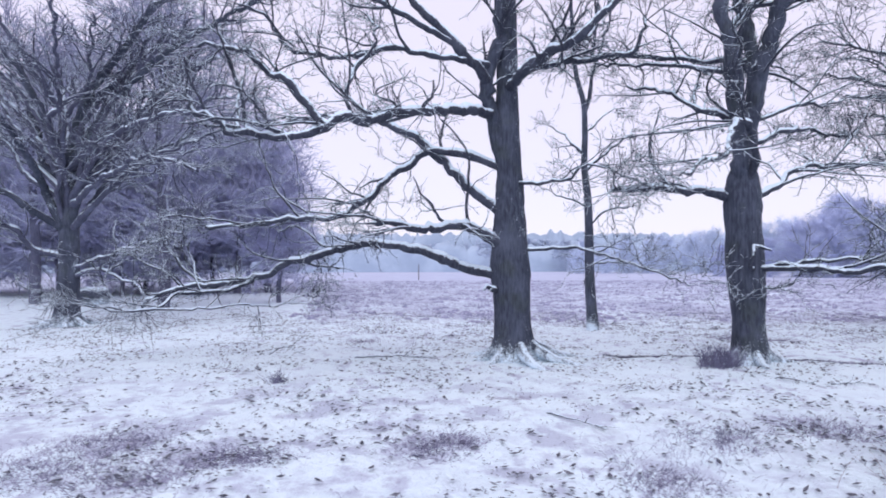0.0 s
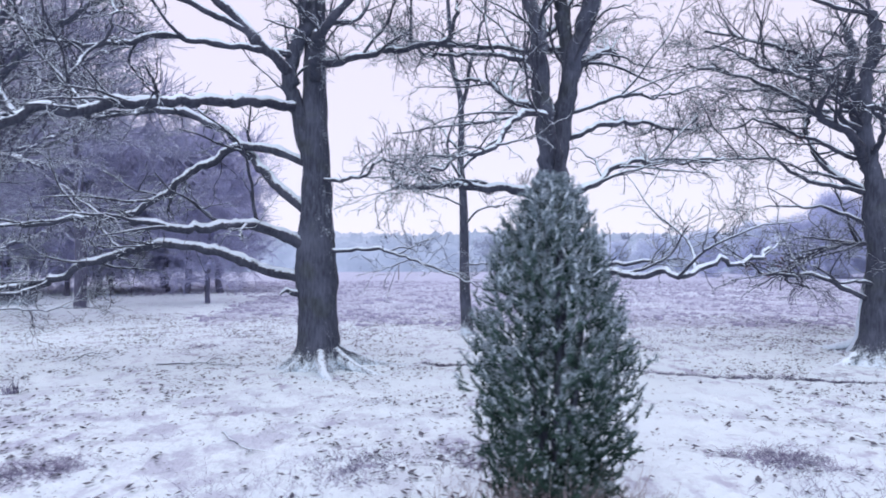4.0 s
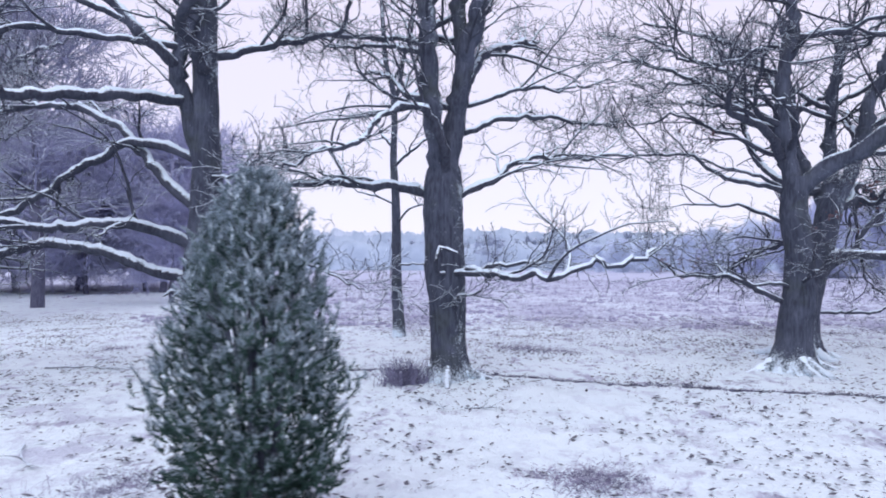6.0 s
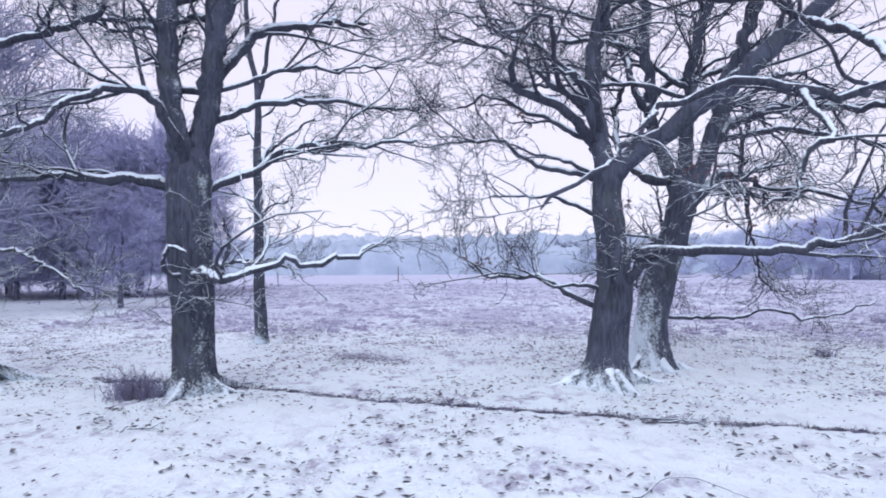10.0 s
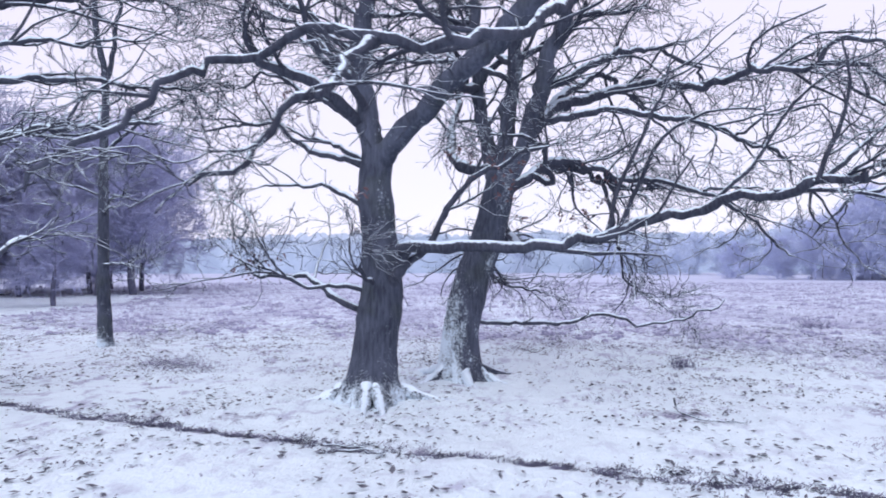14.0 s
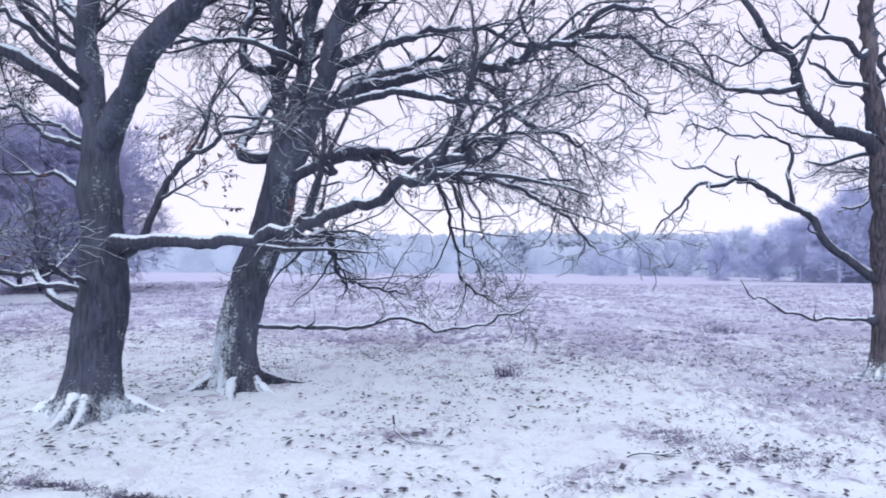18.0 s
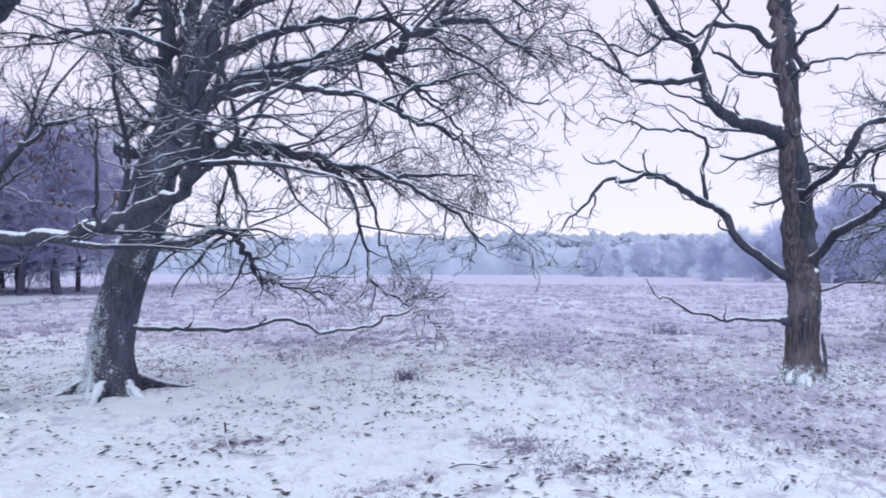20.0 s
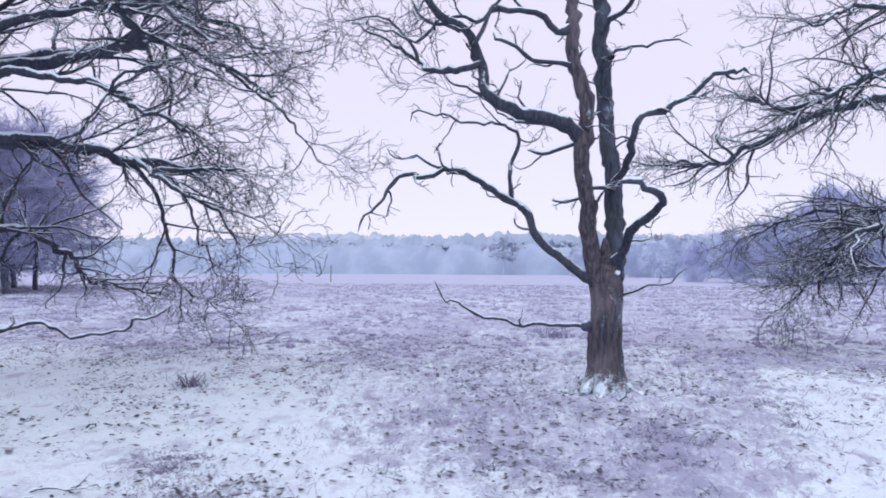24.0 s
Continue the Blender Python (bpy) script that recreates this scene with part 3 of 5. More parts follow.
slim_tree = Tree("slim_tree", "slim straight young tree with short broken branches",
    [(2.20, 16.40, -0.17), (2.14, 16.40, 1.29), (2.11, 16.40, 3.23), (2.04, 16.50, 4.33), (2.05, 16.50, 5.79), (1.83, 16.50, 6.82), (1.76, 16.50, 7.85), (1.69, 16.50, 9.18)], 0.17, 0.04, flare=0.1, roots=0, fullness=0.17)
slim_tree.limb(0.06, 0.02, [(2.05, 16.50, 5.65), (2.27, 16.50, 6.67), (2.61, 16.30, 7.91), (2.80, 16.00, 8.65)])
slim_tree.limb(0.045, 0.02, [(2.06, 16.50, 4.55), (1.69, 16.80, 5.05), (1.33, 17.20, 5.48)], spray=0.4)
slim_tree.limb(0.045, 0.02, [(2.09, 16.50, 4.11), (2.71, 16.60, 4.75), (3.45, 16.70, 5.27)], spray=0.4)
slim_tree.limb(0.03, 0.01, [(2.11, 16.40, 3.16), (1.52, 16.20, 3.43), (0.96, 16.00, 3.70)])
slim_tree.limb(0.03, 0.01, [(2.10, 16.40, 2.73), (2.64, 16.00, 3.12), (3.27, 15.50, 3.21)])
slim_tree.limb(0.03, 0.01, [(2.06, 16.50, 5.21), (2.73, 16.80, 5.71), (3.34, 17.00, 5.90)])
slim_tree.limb(0.03, 0.01, [(2.13, 16.40, 1.72), (2.63, 16.00, 1.72), (3.44, 15.80, 1.72)])
slim_tree.limb(0.03, 0.01, [(1.90, 16.50, 6.53), (1.40, 16.80, 7.07), (0.95, 17.00, 7.29)])

forked_oak = Tree("forked_oak", "grey oak with a trunk forked into two stems",
    [(3.69, 10.50, 0.02), (3.65, 10.50, 0.98), (3.60, 10.50, 2.10), (3.59, 10.50, 2.80), (3.60, 10.50, 3.35)], 0.297, 0.225, flare=0.35, roots=5, fullness=1.15,
    girth=[(0, 0.285), (0.6, 0.265), (1.5, 0.31), (2.2, 0.29), (2.85, 0.305), (3.15, 0.25), (3.4, 0.14)])
forked_oak.limb(0.165, 0.1, [(3.60, 10.50, 2.90), (3.50, 10.33, 3.50), (3.44, 10.25, 4.00), (3.37, 10.30, 5.00), (3.27, 10.40, 6.10), (3.10, 10.50, 7.50)])
forked_oak.limb(0.18, 0.11, [(3.62, 10.50, 2.90), (3.70, 10.60, 3.50), (3.77, 10.68, 4.00), (3.96, 10.58, 5.00), (4.12, 10.50, 5.60), (4.35, 10.40, 6.40), (4.70, 10.20, 7.40)])
forked_oak.limb(0.13, 0.09, [(3.90, 10.62, 4.70), (3.84, 10.70, 5.50), (3.75, 10.80, 6.30), (3.65, 10.90, 7.30)])
forked_oak.limb(0.09, 0.035, [(3.94, 10.60, 4.26), (4.10, 11.20, 5.04), (4.41, 11.60, 5.39), (4.81, 12.50, 5.79), (5.33, 13.70, 6.25)])
forked_oak.limb(0.05, 0.02, [(3.40, 10.50, 4.92), (2.64, 11.00, 5.27), (2.00, 11.50, 5.43), (1.29, 12.00, 5.56)])
forked_oak.limb(0.06, 0.025, [(3.48, 10.60, 4.22), (2.99, 10.80, 4.46), (2.56, 11.50, 5.00), (2.03, 11.90, 5.13)])
forked_oak.limb(0.085, 0.03, [(3.71, 10.50, 2.61), (3.38, 10.45, 2.78), (3.06, 10.40, 2.90), (2.58, 10.30, 2.97), (1.86, 10.00, 2.96), (1.14, 9.80, 2.89)])
forked_oak.limb(0.07, 0.02, [(3.72, 10.29, 2.89), (3.62, 10.10, 3.40), (3.43, 9.84, 3.87), (3.15, 9.50, 3.92), (2.83, 9.10, 3.69), (2.58, 8.70, 3.30), (2.10, 8.40, 3.10), (1.65, 8.20, 3.04)])
forked_oak.limb(0.065, 0.02, [(3.71, 10.50, 2.70), (4.01, 10.70, 2.92), (4.32, 10.90, 3.07), (4.91, 11.05, 3.44), (5.69, 11.20, 3.49), (6.67, 11.40, 3.56)])
forked_oak.limb(0.06, 0.025, [(3.64, 10.40, 1.62), (4.16, 9.80, 1.62), (4.53, 9.30, 1.60), (4.96, 8.60, 1.64), (5.47, 8.80, 1.73), (5.95, 9.00, 1.74), (6.53, 9.40, 1.97)], spray=0.4)
forked_oak.limb(0.045, 0.02, [(3.69, 10.40, 1.70), (4.49, 9.60, 1.76), (5.04, 9.30, 1.77)], spray=0.4)
forked_oak.limb(0.055, 0.02, [(3.74, 10.40, 3.84), (4.56, 11.00, 4.05), (5.53, 11.80, 4.26), (6.49, 12.40, 4.11)])
forked_oak.limb(0.04, 0.012, [(3.79, 10.50, 4.11), (4.83, 11.00, 4.52), (5.61, 11.50, 4.73), (6.45, 12.00, 4.90)])
forked_oak.limb(0.025, 0.012, [(3.77, 10.40, 1.40), (4.20, 10.00, 1.39)])
forked_oak.limb(0.04, 0.03, [(3.75, 10.35, 1.58), (3.56, 10.12, 1.63), (3.52, 10.02, 1.77), (3.60, 10.02, 1.89), (3.81, 10.10, 1.92)], spray=0)

crooked_oak = Tree("crooked_oak", "dark oak with crooked limbs and spreading snowy roots",
    [(9.25, 11.70, 0.01), (9.35, 11.70, 0.74), (9.43, 11.70, 1.48), (9.38, 11.70, 2.23), (9.34, 11.70, 2.76), (9.40, 11.70, 3.21)], 0.325, 0.22, flare=0.75, roots=7, twig=TWIG_BARE, fullness=0.75, drifted=True, reach=1.2,
    girth=[(0, 0.3), (0.5, 0.265), (1.1, 0.28), (1.5, 0.25), (2.1, 0.215), (2.45, 0.24), (2.8, 0.205), (3.2, 0.22)])
crooked_oak.limb(0.15, 0.09, [(9.35, 11.70, 2.91), (9.21, 11.70, 3.75), (9.16, 11.70, 4.51), (9.28, 11.70, 5.27), (9.33, 11.70, 6.19)])
crooked_oak.limb(0.15, 0.09, [(9.38, 11.70, 2.95), (9.75, 11.45, 3.30), (10.44, 10.91, 3.80), (10.90, 10.78, 4.10), (11.32, 10.67, 4.50), (12.00, 10.40, 5.10), (12.60, 10.20, 5.90)])
crooked_oak.limb(0.062, 0.02, [(11.60, 10.50, 4.70), (11.75, 9.40, 4.15), (11.50, 8.40, 3.50), (11.00, 7.80, 3.16), (10.54, 7.68, 3.10), (10.16, 7.66, 3.17), (9.82, 7.80, 3.20), (9.30, 7.72, 3.03), (9.17, 7.50, 2.80), (8.79, 7.25, 2.50), (8.30, 7.10, 2.25)], spray=0.45, snow=0.6)
crooked_oak.limb(0.036, 0.014, [(10.40, 7.60, 3.10), (10.34, 7.10, 2.77), (10.29, 6.90, 2.64), (10.11, 6.80, 2.53), (9.95, 6.75, 2.32), (9.85, 6.70, 2.12), (9.72, 6.70, 2.00)], spray=0.3)
crooked_oak.limb(0.085, 0.035, [(9.45, 11.65, 1.30), (9.70, 11.50, 1.63), (9.81, 11.30, 1.85), (10.06, 11.10, 1.91), (10.92, 10.90, 1.88), (11.55, 10.80, 1.89), (12.54, 10.60, 2.12), (13.10, 10.20, 2.30), (13.66, 9.43, 2.33), (14.00, 9.15, 2.45)], snow=0.5)
crooked_oak.limb(0.055, 0.015, [(9.26, 11.70, 1.03), (8.69, 11.70, 1.37), (8.23, 12.00, 1.56), (7.47, 12.10, 1.64), (7.10, 12.20, 1.84)])
crooked_oak.limb(0.04, 0.012, [(9.30, 11.70, 1.37), (8.88, 11.50, 1.45), (8.39, 11.30, 1.55), (7.90, 11.20, 1.72)])
crooked_oak.limb(0.05, 0.02, [(9.71, 11.60, 1.62), (10.12, 11.40, 1.99), (10.43, 11.30, 2.47), (10.73, 11.20, 2.81), (11.36, 11.00, 3.02)])
crooked_oak.limb(0.035, 0.02, [(9.43, 11.65, 1.42), (9.34, 11.30, 1.53), (9.31, 11.10, 1.59), (9.28, 10.90, 1.62)])
crooked_oak.limb(0.04, 0.012, [(9.27, 11.70, 2.38), (8.66, 11.90, 2.72), (7.61, 12.20, 2.70)])
crooked_oak.limb(0.05, 0.015, [(9.16, 11.70, 3.44), (8.44, 12.00, 3.95), (7.66, 12.30, 4.31), (7.01, 12.50, 4.29)])
crooked_oak.limb(0.05, 0.015, [(9.23, 11.70, 2.94), (8.35, 12.00, 3.26), (7.48, 12.30, 3.69), (6.64, 12.50, 3.57)])
crooked_oak.limb(0.05, 0.015, [(9.17, 11.70, 4.27), (8.46, 12.00, 4.98), (7.67, 12.40, 5.43), (6.90, 12.80, 5.99)])
crooked_oak.limb(0.04, 0.012, [(9.29, 11.70, 2.99), (8.66, 11.90, 3.31), (7.78, 12.20, 3.63)])
crooked_oak.limb(0.09, 0.045, [(9.13, 11.70, 3.44), (8.97, 11.50, 3.69), (8.59, 11.20, 4.01), (8.13, 11.00, 4.16), (7.89, 10.80, 4.34)])
crooked_oak.limb(0.06, 0.02, [(9.43, 11.60, 3.61), (9.16, 11.20, 3.93), (8.83, 11.00, 4.21), (8.52, 10.80, 4.42)])
crooked_oak.limb(0.06, 0.02, [(9.20, 11.70, 3.83), (8.59, 12.30, 4.57), (7.75, 13.00, 5.36), (6.62, 13.60, 5.83)])

leaning_oak = Tree("leaning_oak", "leaning oak with drifted snow on its trunk foot",
    [(10.21, 13.30, -0.06), (10.22, 13.30, 0.68), (10.38, 13.35, 1.45), (10.61, 13.40, 2.08), (10.77, 13.40, 2.70), (10.89, 13.40, 3.33)], 0.32, 0.22, flare=0.7, roots=6, bark=BARK_WHITE, twig=TWIG_BARE, fullness=1.05, drifted=True, droop=0.025, reach=1.0,
    girth=[(0, 0.3), (0.5, 0.27), (1.2, 0.275), (2.0, 0.25), (3.3, 0.22)])
leaning_oak.limb(0.13, 0.08, [(10.79, 13.45, 2.78), (10.50, 14.00, 3.95), (10.41, 14.15, 4.85), (10.40, 14.20, 5.74), (10.37, 14.30, 6.84)])
leaning_oak.limb(0.13, 0.08, [(10.86, 13.40, 3.09), (10.92, 13.60, 3.84), (11.03, 13.75, 4.85), (11.18, 13.80, 5.69), (11.43, 13.80, 6.58)])
leaning_oak.limb(0.15, 0.09, [(10.85, 13.40, 2.85), (11.13, 13.40, 3.32), (11.36, 13.40, 4.09), (11.57, 13.40, 4.78), (11.81, 13.40, 5.47), (12.16, 13.40, 6.30)])
leaning_oak.limb(0.08, 0.025, [(11.01, 13.40, 2.69), (11.21, 13.40, 3.00), (11.49, 13.90, 3.27), (12.05, 14.50, 3.30), (12.67, 15.20, 3.18), (13.57, 15.60, 3.12)])
leaning_oak.limb(0.1, 0.035, [(11.25, 13.40, 3.59), (11.43, 13.50, 3.84), (11.68, 13.80, 4.10), (12.26, 14.30, 4.38), (13.08, 14.60, 4.65), (13.57, 14.20, 4.43), (13.96, 13.40, 4.31), (14.28, 12.80, 4.27), (14.55, 12.40, 4.14), (14.76, 12.10, 4.12)])
leaning_oak.limb(0.075, 0.02, [(11.01, 13.50, 1.93), (11.04, 14.00, 2.06), (10.86, 15.00, 2.20), (10.49, 16.50, 1.95), (10.47, 17.50, 1.35), (11.48, 18.10, 1.12)], spray=1.7)
leaning_oak.limb(0.036, 0.014, [(10.53, 13.30, 0.86), (11.11, 13.50, 0.81), (11.70, 13.70, 0.78), (12.16, 13.95, 0.94), (12.55, 13.90, 0.87), (13.34, 13.90, 0.87), (14.07, 13.90, 1.04)], spray=0)
leaning_oak.limb(0.075, 0.02, [(11.24, 13.50, 2.79), (11.37, 13.80, 3.12), (11.64, 14.20, 3.27), (12.12, 15.00, 3.31), (12.75, 16.00, 3.19), (13.47, 17.00, 3.22)], spray=0.7)
leaning_oak.limb(0.04, 0.012, [(12.37, 15.40, 3.24), (12.65, 15.80, 2.81), (12.81, 16.00, 2.10), (12.96, 16.10, 1.38), (13.45, 16.20, 0.98)], spray=1.4)
leaning_oak.limb(0.08, 0.025, [(11.35, 13.60, 3.60), (11.67, 14.00, 4.28), (12.02, 15.00, 4.73), (12.55, 16.00, 5.16), (13.16, 17.00, 5.01), (13.99, 17.30, 4.55)])
leaning_oak.limb(0.07, 0.02, [(11.61, 13.50, 4.28), (12.20, 13.80, 4.71), (12.79, 14.50, 5.16), (13.60, 15.20, 5.29), (14.47, 15.80, 4.94)])
leaning_oak.limb(0.06, 0.02, [(11.43, 13.60, 3.77), (12.22, 13.40, 3.93), (13.16, 13.30, 3.79), (14.19, 13.20, 3.45), (14.79, 13.20, 3.04)])
leaning_oak.limb(0.055, 0.015, [(11.59, 13.30, 2.89), (11.47, 12.80, 3.12), (11.41, 12.40, 3.25), (11.32, 12.10, 3.31), (10.76, 12.00, 3.44)])
leaning_oak.limb(0.085, 0.025, [(10.24, 13.40, 3.18), (9.91, 14.40, 3.81), (9.94, 15.20, 4.60), (10.07, 15.60, 5.48), (9.10, 15.80, 5.87), (8.27, 16.00, 5.82)])
leaning_oak.limb(0.07, 0.025, [(10.13, 13.60, 4.58), (9.83, 14.60, 6.20), (9.01, 15.40, 6.87), (7.90, 16.00, 7.38)])
leaning_oak.limb(0.05, 0.02, [(10.80, 13.40, 4.53), (9.92, 13.60, 4.81), (8.98, 13.80, 4.97), (8.17, 14.00, 4.97)])
leaning_oak.limb(0.04, 0.012, [(14.76, 12.10, 4.12), (14.91, 12.10, 4.36), (15.16, 12.10, 4.44), (15.57, 12.00, 4.28), (15.80, 12.00, 4.12)], spray=0.3)
leaning_oak.limb(0.035, 0.012, [(14.76, 12.10, 4.12), (15.02, 12.00, 4.04), (15.24, 12.00, 4.07), (15.35, 12.00, 3.87), (15.62, 12.00, 3.71), (15.85, 12.00, 3.57)], spray=0.3)
leaning_oak.limb(0.02, 0.008, [(14.51, 12.40, 4.11), (14.82, 12.40, 3.94), (15.15, 12.40, 3.72), (15.37, 12.40, 3.52), (15.51, 12.40, 3.14)], spray=0.3)
leaning_oak.limb(0.05, 0.014, [(12.67, 15.20, 3.18), (13.30, 14.50, 3.02), (13.85, 13.97, 2.80), (14.27, 13.98, 2.45), (14.73, 14.20, 2.25), (14.93, 14.05, 1.95), (15.20, 13.90, 1.75)], spray=0.7)
leaning_oak.limb(0.03, 0.012, [(13.85, 13.97, 2.80), (14.28, 14.40, 2.91), (14.90, 14.50, 2.80)], spray=1.1)
leaning_oak.limb(0.032, 0.012, [(12.55, 15.80, 3.10), (12.81, 16.36, 2.84), (12.90, 16.74, 2.00), (13.20, 16.80, 1.45)], spray=0.8)
leaning_oak.limb(0.03, 0.012, [(12.60, 16.10, 5.05), (12.75, 16.05, 4.60), (12.92, 15.85, 4.10), (12.98, 15.80, 3.40)], spray=0.9)
leaning_oak.limb(0.035, 0.012, [(13.16, 17.00, 5.01), (13.80, 17.40, 4.50), (14.37, 17.60, 3.96), (14.80, 17.60, 3.40)], spray=0.9)
leaning_oak.limb(0.022, 0.008, [(14.14, 12.80, 3.53), (14.36, 12.80, 3.67), (14.74, 12.80, 3.72), (15.18, 12.80, 3.68), (15.48, 12.80, 3.49), (15.83, 12.80, 3.43)], spray=0.3)

half_dead_oak = Tree("half_dead_oak", "half-dead oak with peeling brown bark and broken limbs",
    [(19.37, 15.80, 0.02), (19.36, 15.80, 0.70), (19.39, 15.80, 1.23), (19.37, 15.80, 1.61), (19.37, 15.84, 2.05)], 0.25, 0.2, flare=0.6, roots=6, bark=BARK_DEAD, twig=TWIG_BARE, dead=True, drifted=True,
    girth=[(0, 0.225), (0.5, 0.205), (1.0, 0.215), (1.4, 0.225), (1.62, 0.17), (1.8, 0.1), (2.05, 0.03)])
half_dead_oak.limb(0.125, 0.072, [(19.30, 15.75, 1.15), (19.16, 15.60, 1.91), (19.12, 15.45, 2.56), (19.05, 15.35, 3.21), (19.11, 15.30, 3.71), (18.94, 15.30, 4.46), (18.92, 15.30, 5.12), (18.88, 15.30, 6.02)], bark=BARK_DEAD)
half_dead_oak.limb(0.138, 0.099, [(19.43, 15.85, 1.15), (19.54, 16.00, 1.92), (19.50, 16.10, 2.63), (19.43, 16.20, 3.44), (19.38, 16.20, 4.24), (19.33, 16.20, 5.14), (19.32, 16.20, 5.95)])
half_dead_oak.limb(0.076, 0.014, [(19.22, 15.80, 1.42), (18.83, 15.70, 1.72), (18.38, 15.70, 2.22), (18.10, 15.90, 2.60), (17.75, 15.80, 2.78), (17.28, 15.70, 3.01), (16.91, 15.60, 2.97), (16.53, 15.50, 2.84), (16.29, 15.50, 2.61), (15.95, 15.50, 2.16)])
half_dead_oak.limb(0.032, 0.014, [(18.10, 15.90, 2.63), (18.09, 16.00, 3.04), (18.16, 16.20, 3.52), (17.88, 16.30, 3.80), (17.19, 16.30, 3.82), (16.41, 16.30, 3.95)])
half_dead_oak.limb(0.023, 0.012, [(17.29, 15.70, 3.01), (16.87, 15.80, 3.12), (16.23, 16.00, 3.29)])
half_dead_oak.limb(0.099, 0.036, [(19.14, 15.50, 3.29), (18.83, 15.20, 3.48), (18.27, 14.90, 3.61), (17.93, 14.60, 3.73), (17.80, 14.70, 4.16), (17.67, 14.55, 4.45), (17.27, 14.40, 4.70), (17.00, 14.20, 5.04), (16.82, 14.10, 5.38)])
half_dead_oak.limb(0.043, 0.023, [(19.08, 15.80, 3.33), (18.61, 15.90, 3.25), (18.29, 16.00, 3.31)])
half_dead_oak.limb(0.032, 0.012, [(19.21, 15.85, 0.86), (19.06, 15.80, 0.88), (18.54, 15.60, 0.91), (18.17, 15.50, 0.93), (17.74, 15.30, 1.04), (17.38, 15.20, 1.19), (17.14, 15.16, 1.39)], spray=0)
half_dead_oak.limb(0.070, 0.035, [(19.51, 15.70, 1.61), (19.62, 15.60, 1.90), (19.68, 15.00, 2.20), (19.96, 14.60, 2.47), (19.64, 14.30, 2.56), (19.45, 14.30, 2.66)])
half_dead_oak.limb(0.059, 0.023, [(19.47, 15.70, 2.74), (19.63, 14.80, 3.10), (19.67, 14.60, 3.36), (20.07, 14.70, 3.56), (20.47, 14.80, 3.81), (20.80, 14.90, 3.99), (21.11, 15.00, 4.07)])
half_dead_oak.limb(0.032, 0.012, [(19.38, 15.80, 4.44), (19.72, 15.60, 4.59), (20.01, 15.40, 4.55), (20.30, 15.20, 4.48)])
half_dead_oak.limb(0.022, 0.007, [(19.50, 15.80, 1.27), (19.92, 15.60, 1.43), (20.18, 15.50, 1.48), (20.32, 15.40, 1.63)])
half_dead_oak.limb(0.032, 0.014, [(19.15, 15.80, 2.75), (18.91, 15.70, 2.59), (18.61, 15.60, 2.60)])
half_dead_oak.limb(0.053, 0.023, [(19.32, 15.80, 4.83), (19.58, 15.60, 5.05), (19.84, 15.40, 5.40)])
half_dead_oak.limb(0.047, 0.011, [(17.82, 14.80, 4.14), (17.55, 14.60, 4.08), (17.22, 14.90, 4.15), (16.84, 15.50, 4.50), (16.43, 15.60, 4.81), (16.06, 15.60, 5.05), (15.81, 15.60, 5.24)], spray=0.3, live=True)
half_dead_oak.limb(0.026, 0.009, [(16.84, 15.50, 4.50), (16.65, 15.40, 4.82), (16.32, 15.30, 5.02), (15.95, 15.30, 5.02)], spray=0.3, live=True)
half_dead_oak.limb(0.030, 0.013, [(17.62, 14.50, 4.50), (17.30, 14.50, 4.65), (16.93, 14.50, 4.97)])
half_dead_oak.limb(0.022, 0.008, [(17.34, 14.50, 4.61), (16.98, 14.60, 4.48), (16.55, 14.80, 4.74), (16.20, 15.00, 4.80)], spray=0.3, live=True)
half_dead_oak.limb(0.026, 0.008, [(18.83, 15.20, 3.48), (18.37, 15.50, 3.58), (18.05, 15.80, 3.72), (17.71, 16.10, 4.00), (17.26, 16.40, 4.19)], spray=0.3, live=True)
half_dead_oak.limb(0.021, 0.008, [(17.97, 14.60, 3.71), (17.58, 14.70, 3.90), (17.21, 14.90, 4.13), (16.84, 15.10, 4.18)], spray=0.3, live=True)
half_dead_oak.limb(0.039, 0.018, [(18.84, 15.20, 4.27), (18.43, 15.00, 4.33), (17.87, 14.80, 4.48)])
half_dead_oak.limb(0.052, 0.018, [(18.95, 15.20, 4.74), (18.72, 15.10, 4.65), (18.48, 15.00, 4.87), (18.07, 14.90, 4.83), (17.66, 14.80, 4.73), (17.29, 14.70, 4.75)], spray=0.3, live=True)
half_dead_oak.limb(0.030, 0.011, [(17.75, 14.60, 4.44), (17.92, 14.70, 4.77), (18.17, 14.80, 5.24), (18.38, 14.90, 5.70)])
half_dead_oak.limb(0.019, 0.009, [(18.00, 14.70, 3.79), (18.15, 14.80, 4.04), (18.43, 15.00, 4.30)])

def crown_fan(tree, stems, n, seed):
    """Rising and spreading limbs high on the stems, which close the upper crown."""
    r = np.random.default_rng(seed)
    for i in range(n):
        at = np.array(stems[i % len(stems)]) + np.array([0, 0, r.uniform(-0.5, 0.7)])
        turn, steep, long = i * 2.4 + r.uniform(0, 0.8), r.uniform(0.15, 0.75), r.uniform(2.0, 3.4)
        out = np.array([np.cos(turn), np.sin(turn) * 0.8, 0])
        nodes = [tuple(at + out * long * f * np.cos(steep) + np.array([0, 0, long * (f * np.sin(steep) - 0.12 * f * f)]) + r.normal(0, 0.1, 3) * (f > 0)) for f in (0, 0.25, 0.55, 0.8, 1.0)]
        tree.limb(r.uniform(0.04, 0.065), 0.015, nodes)


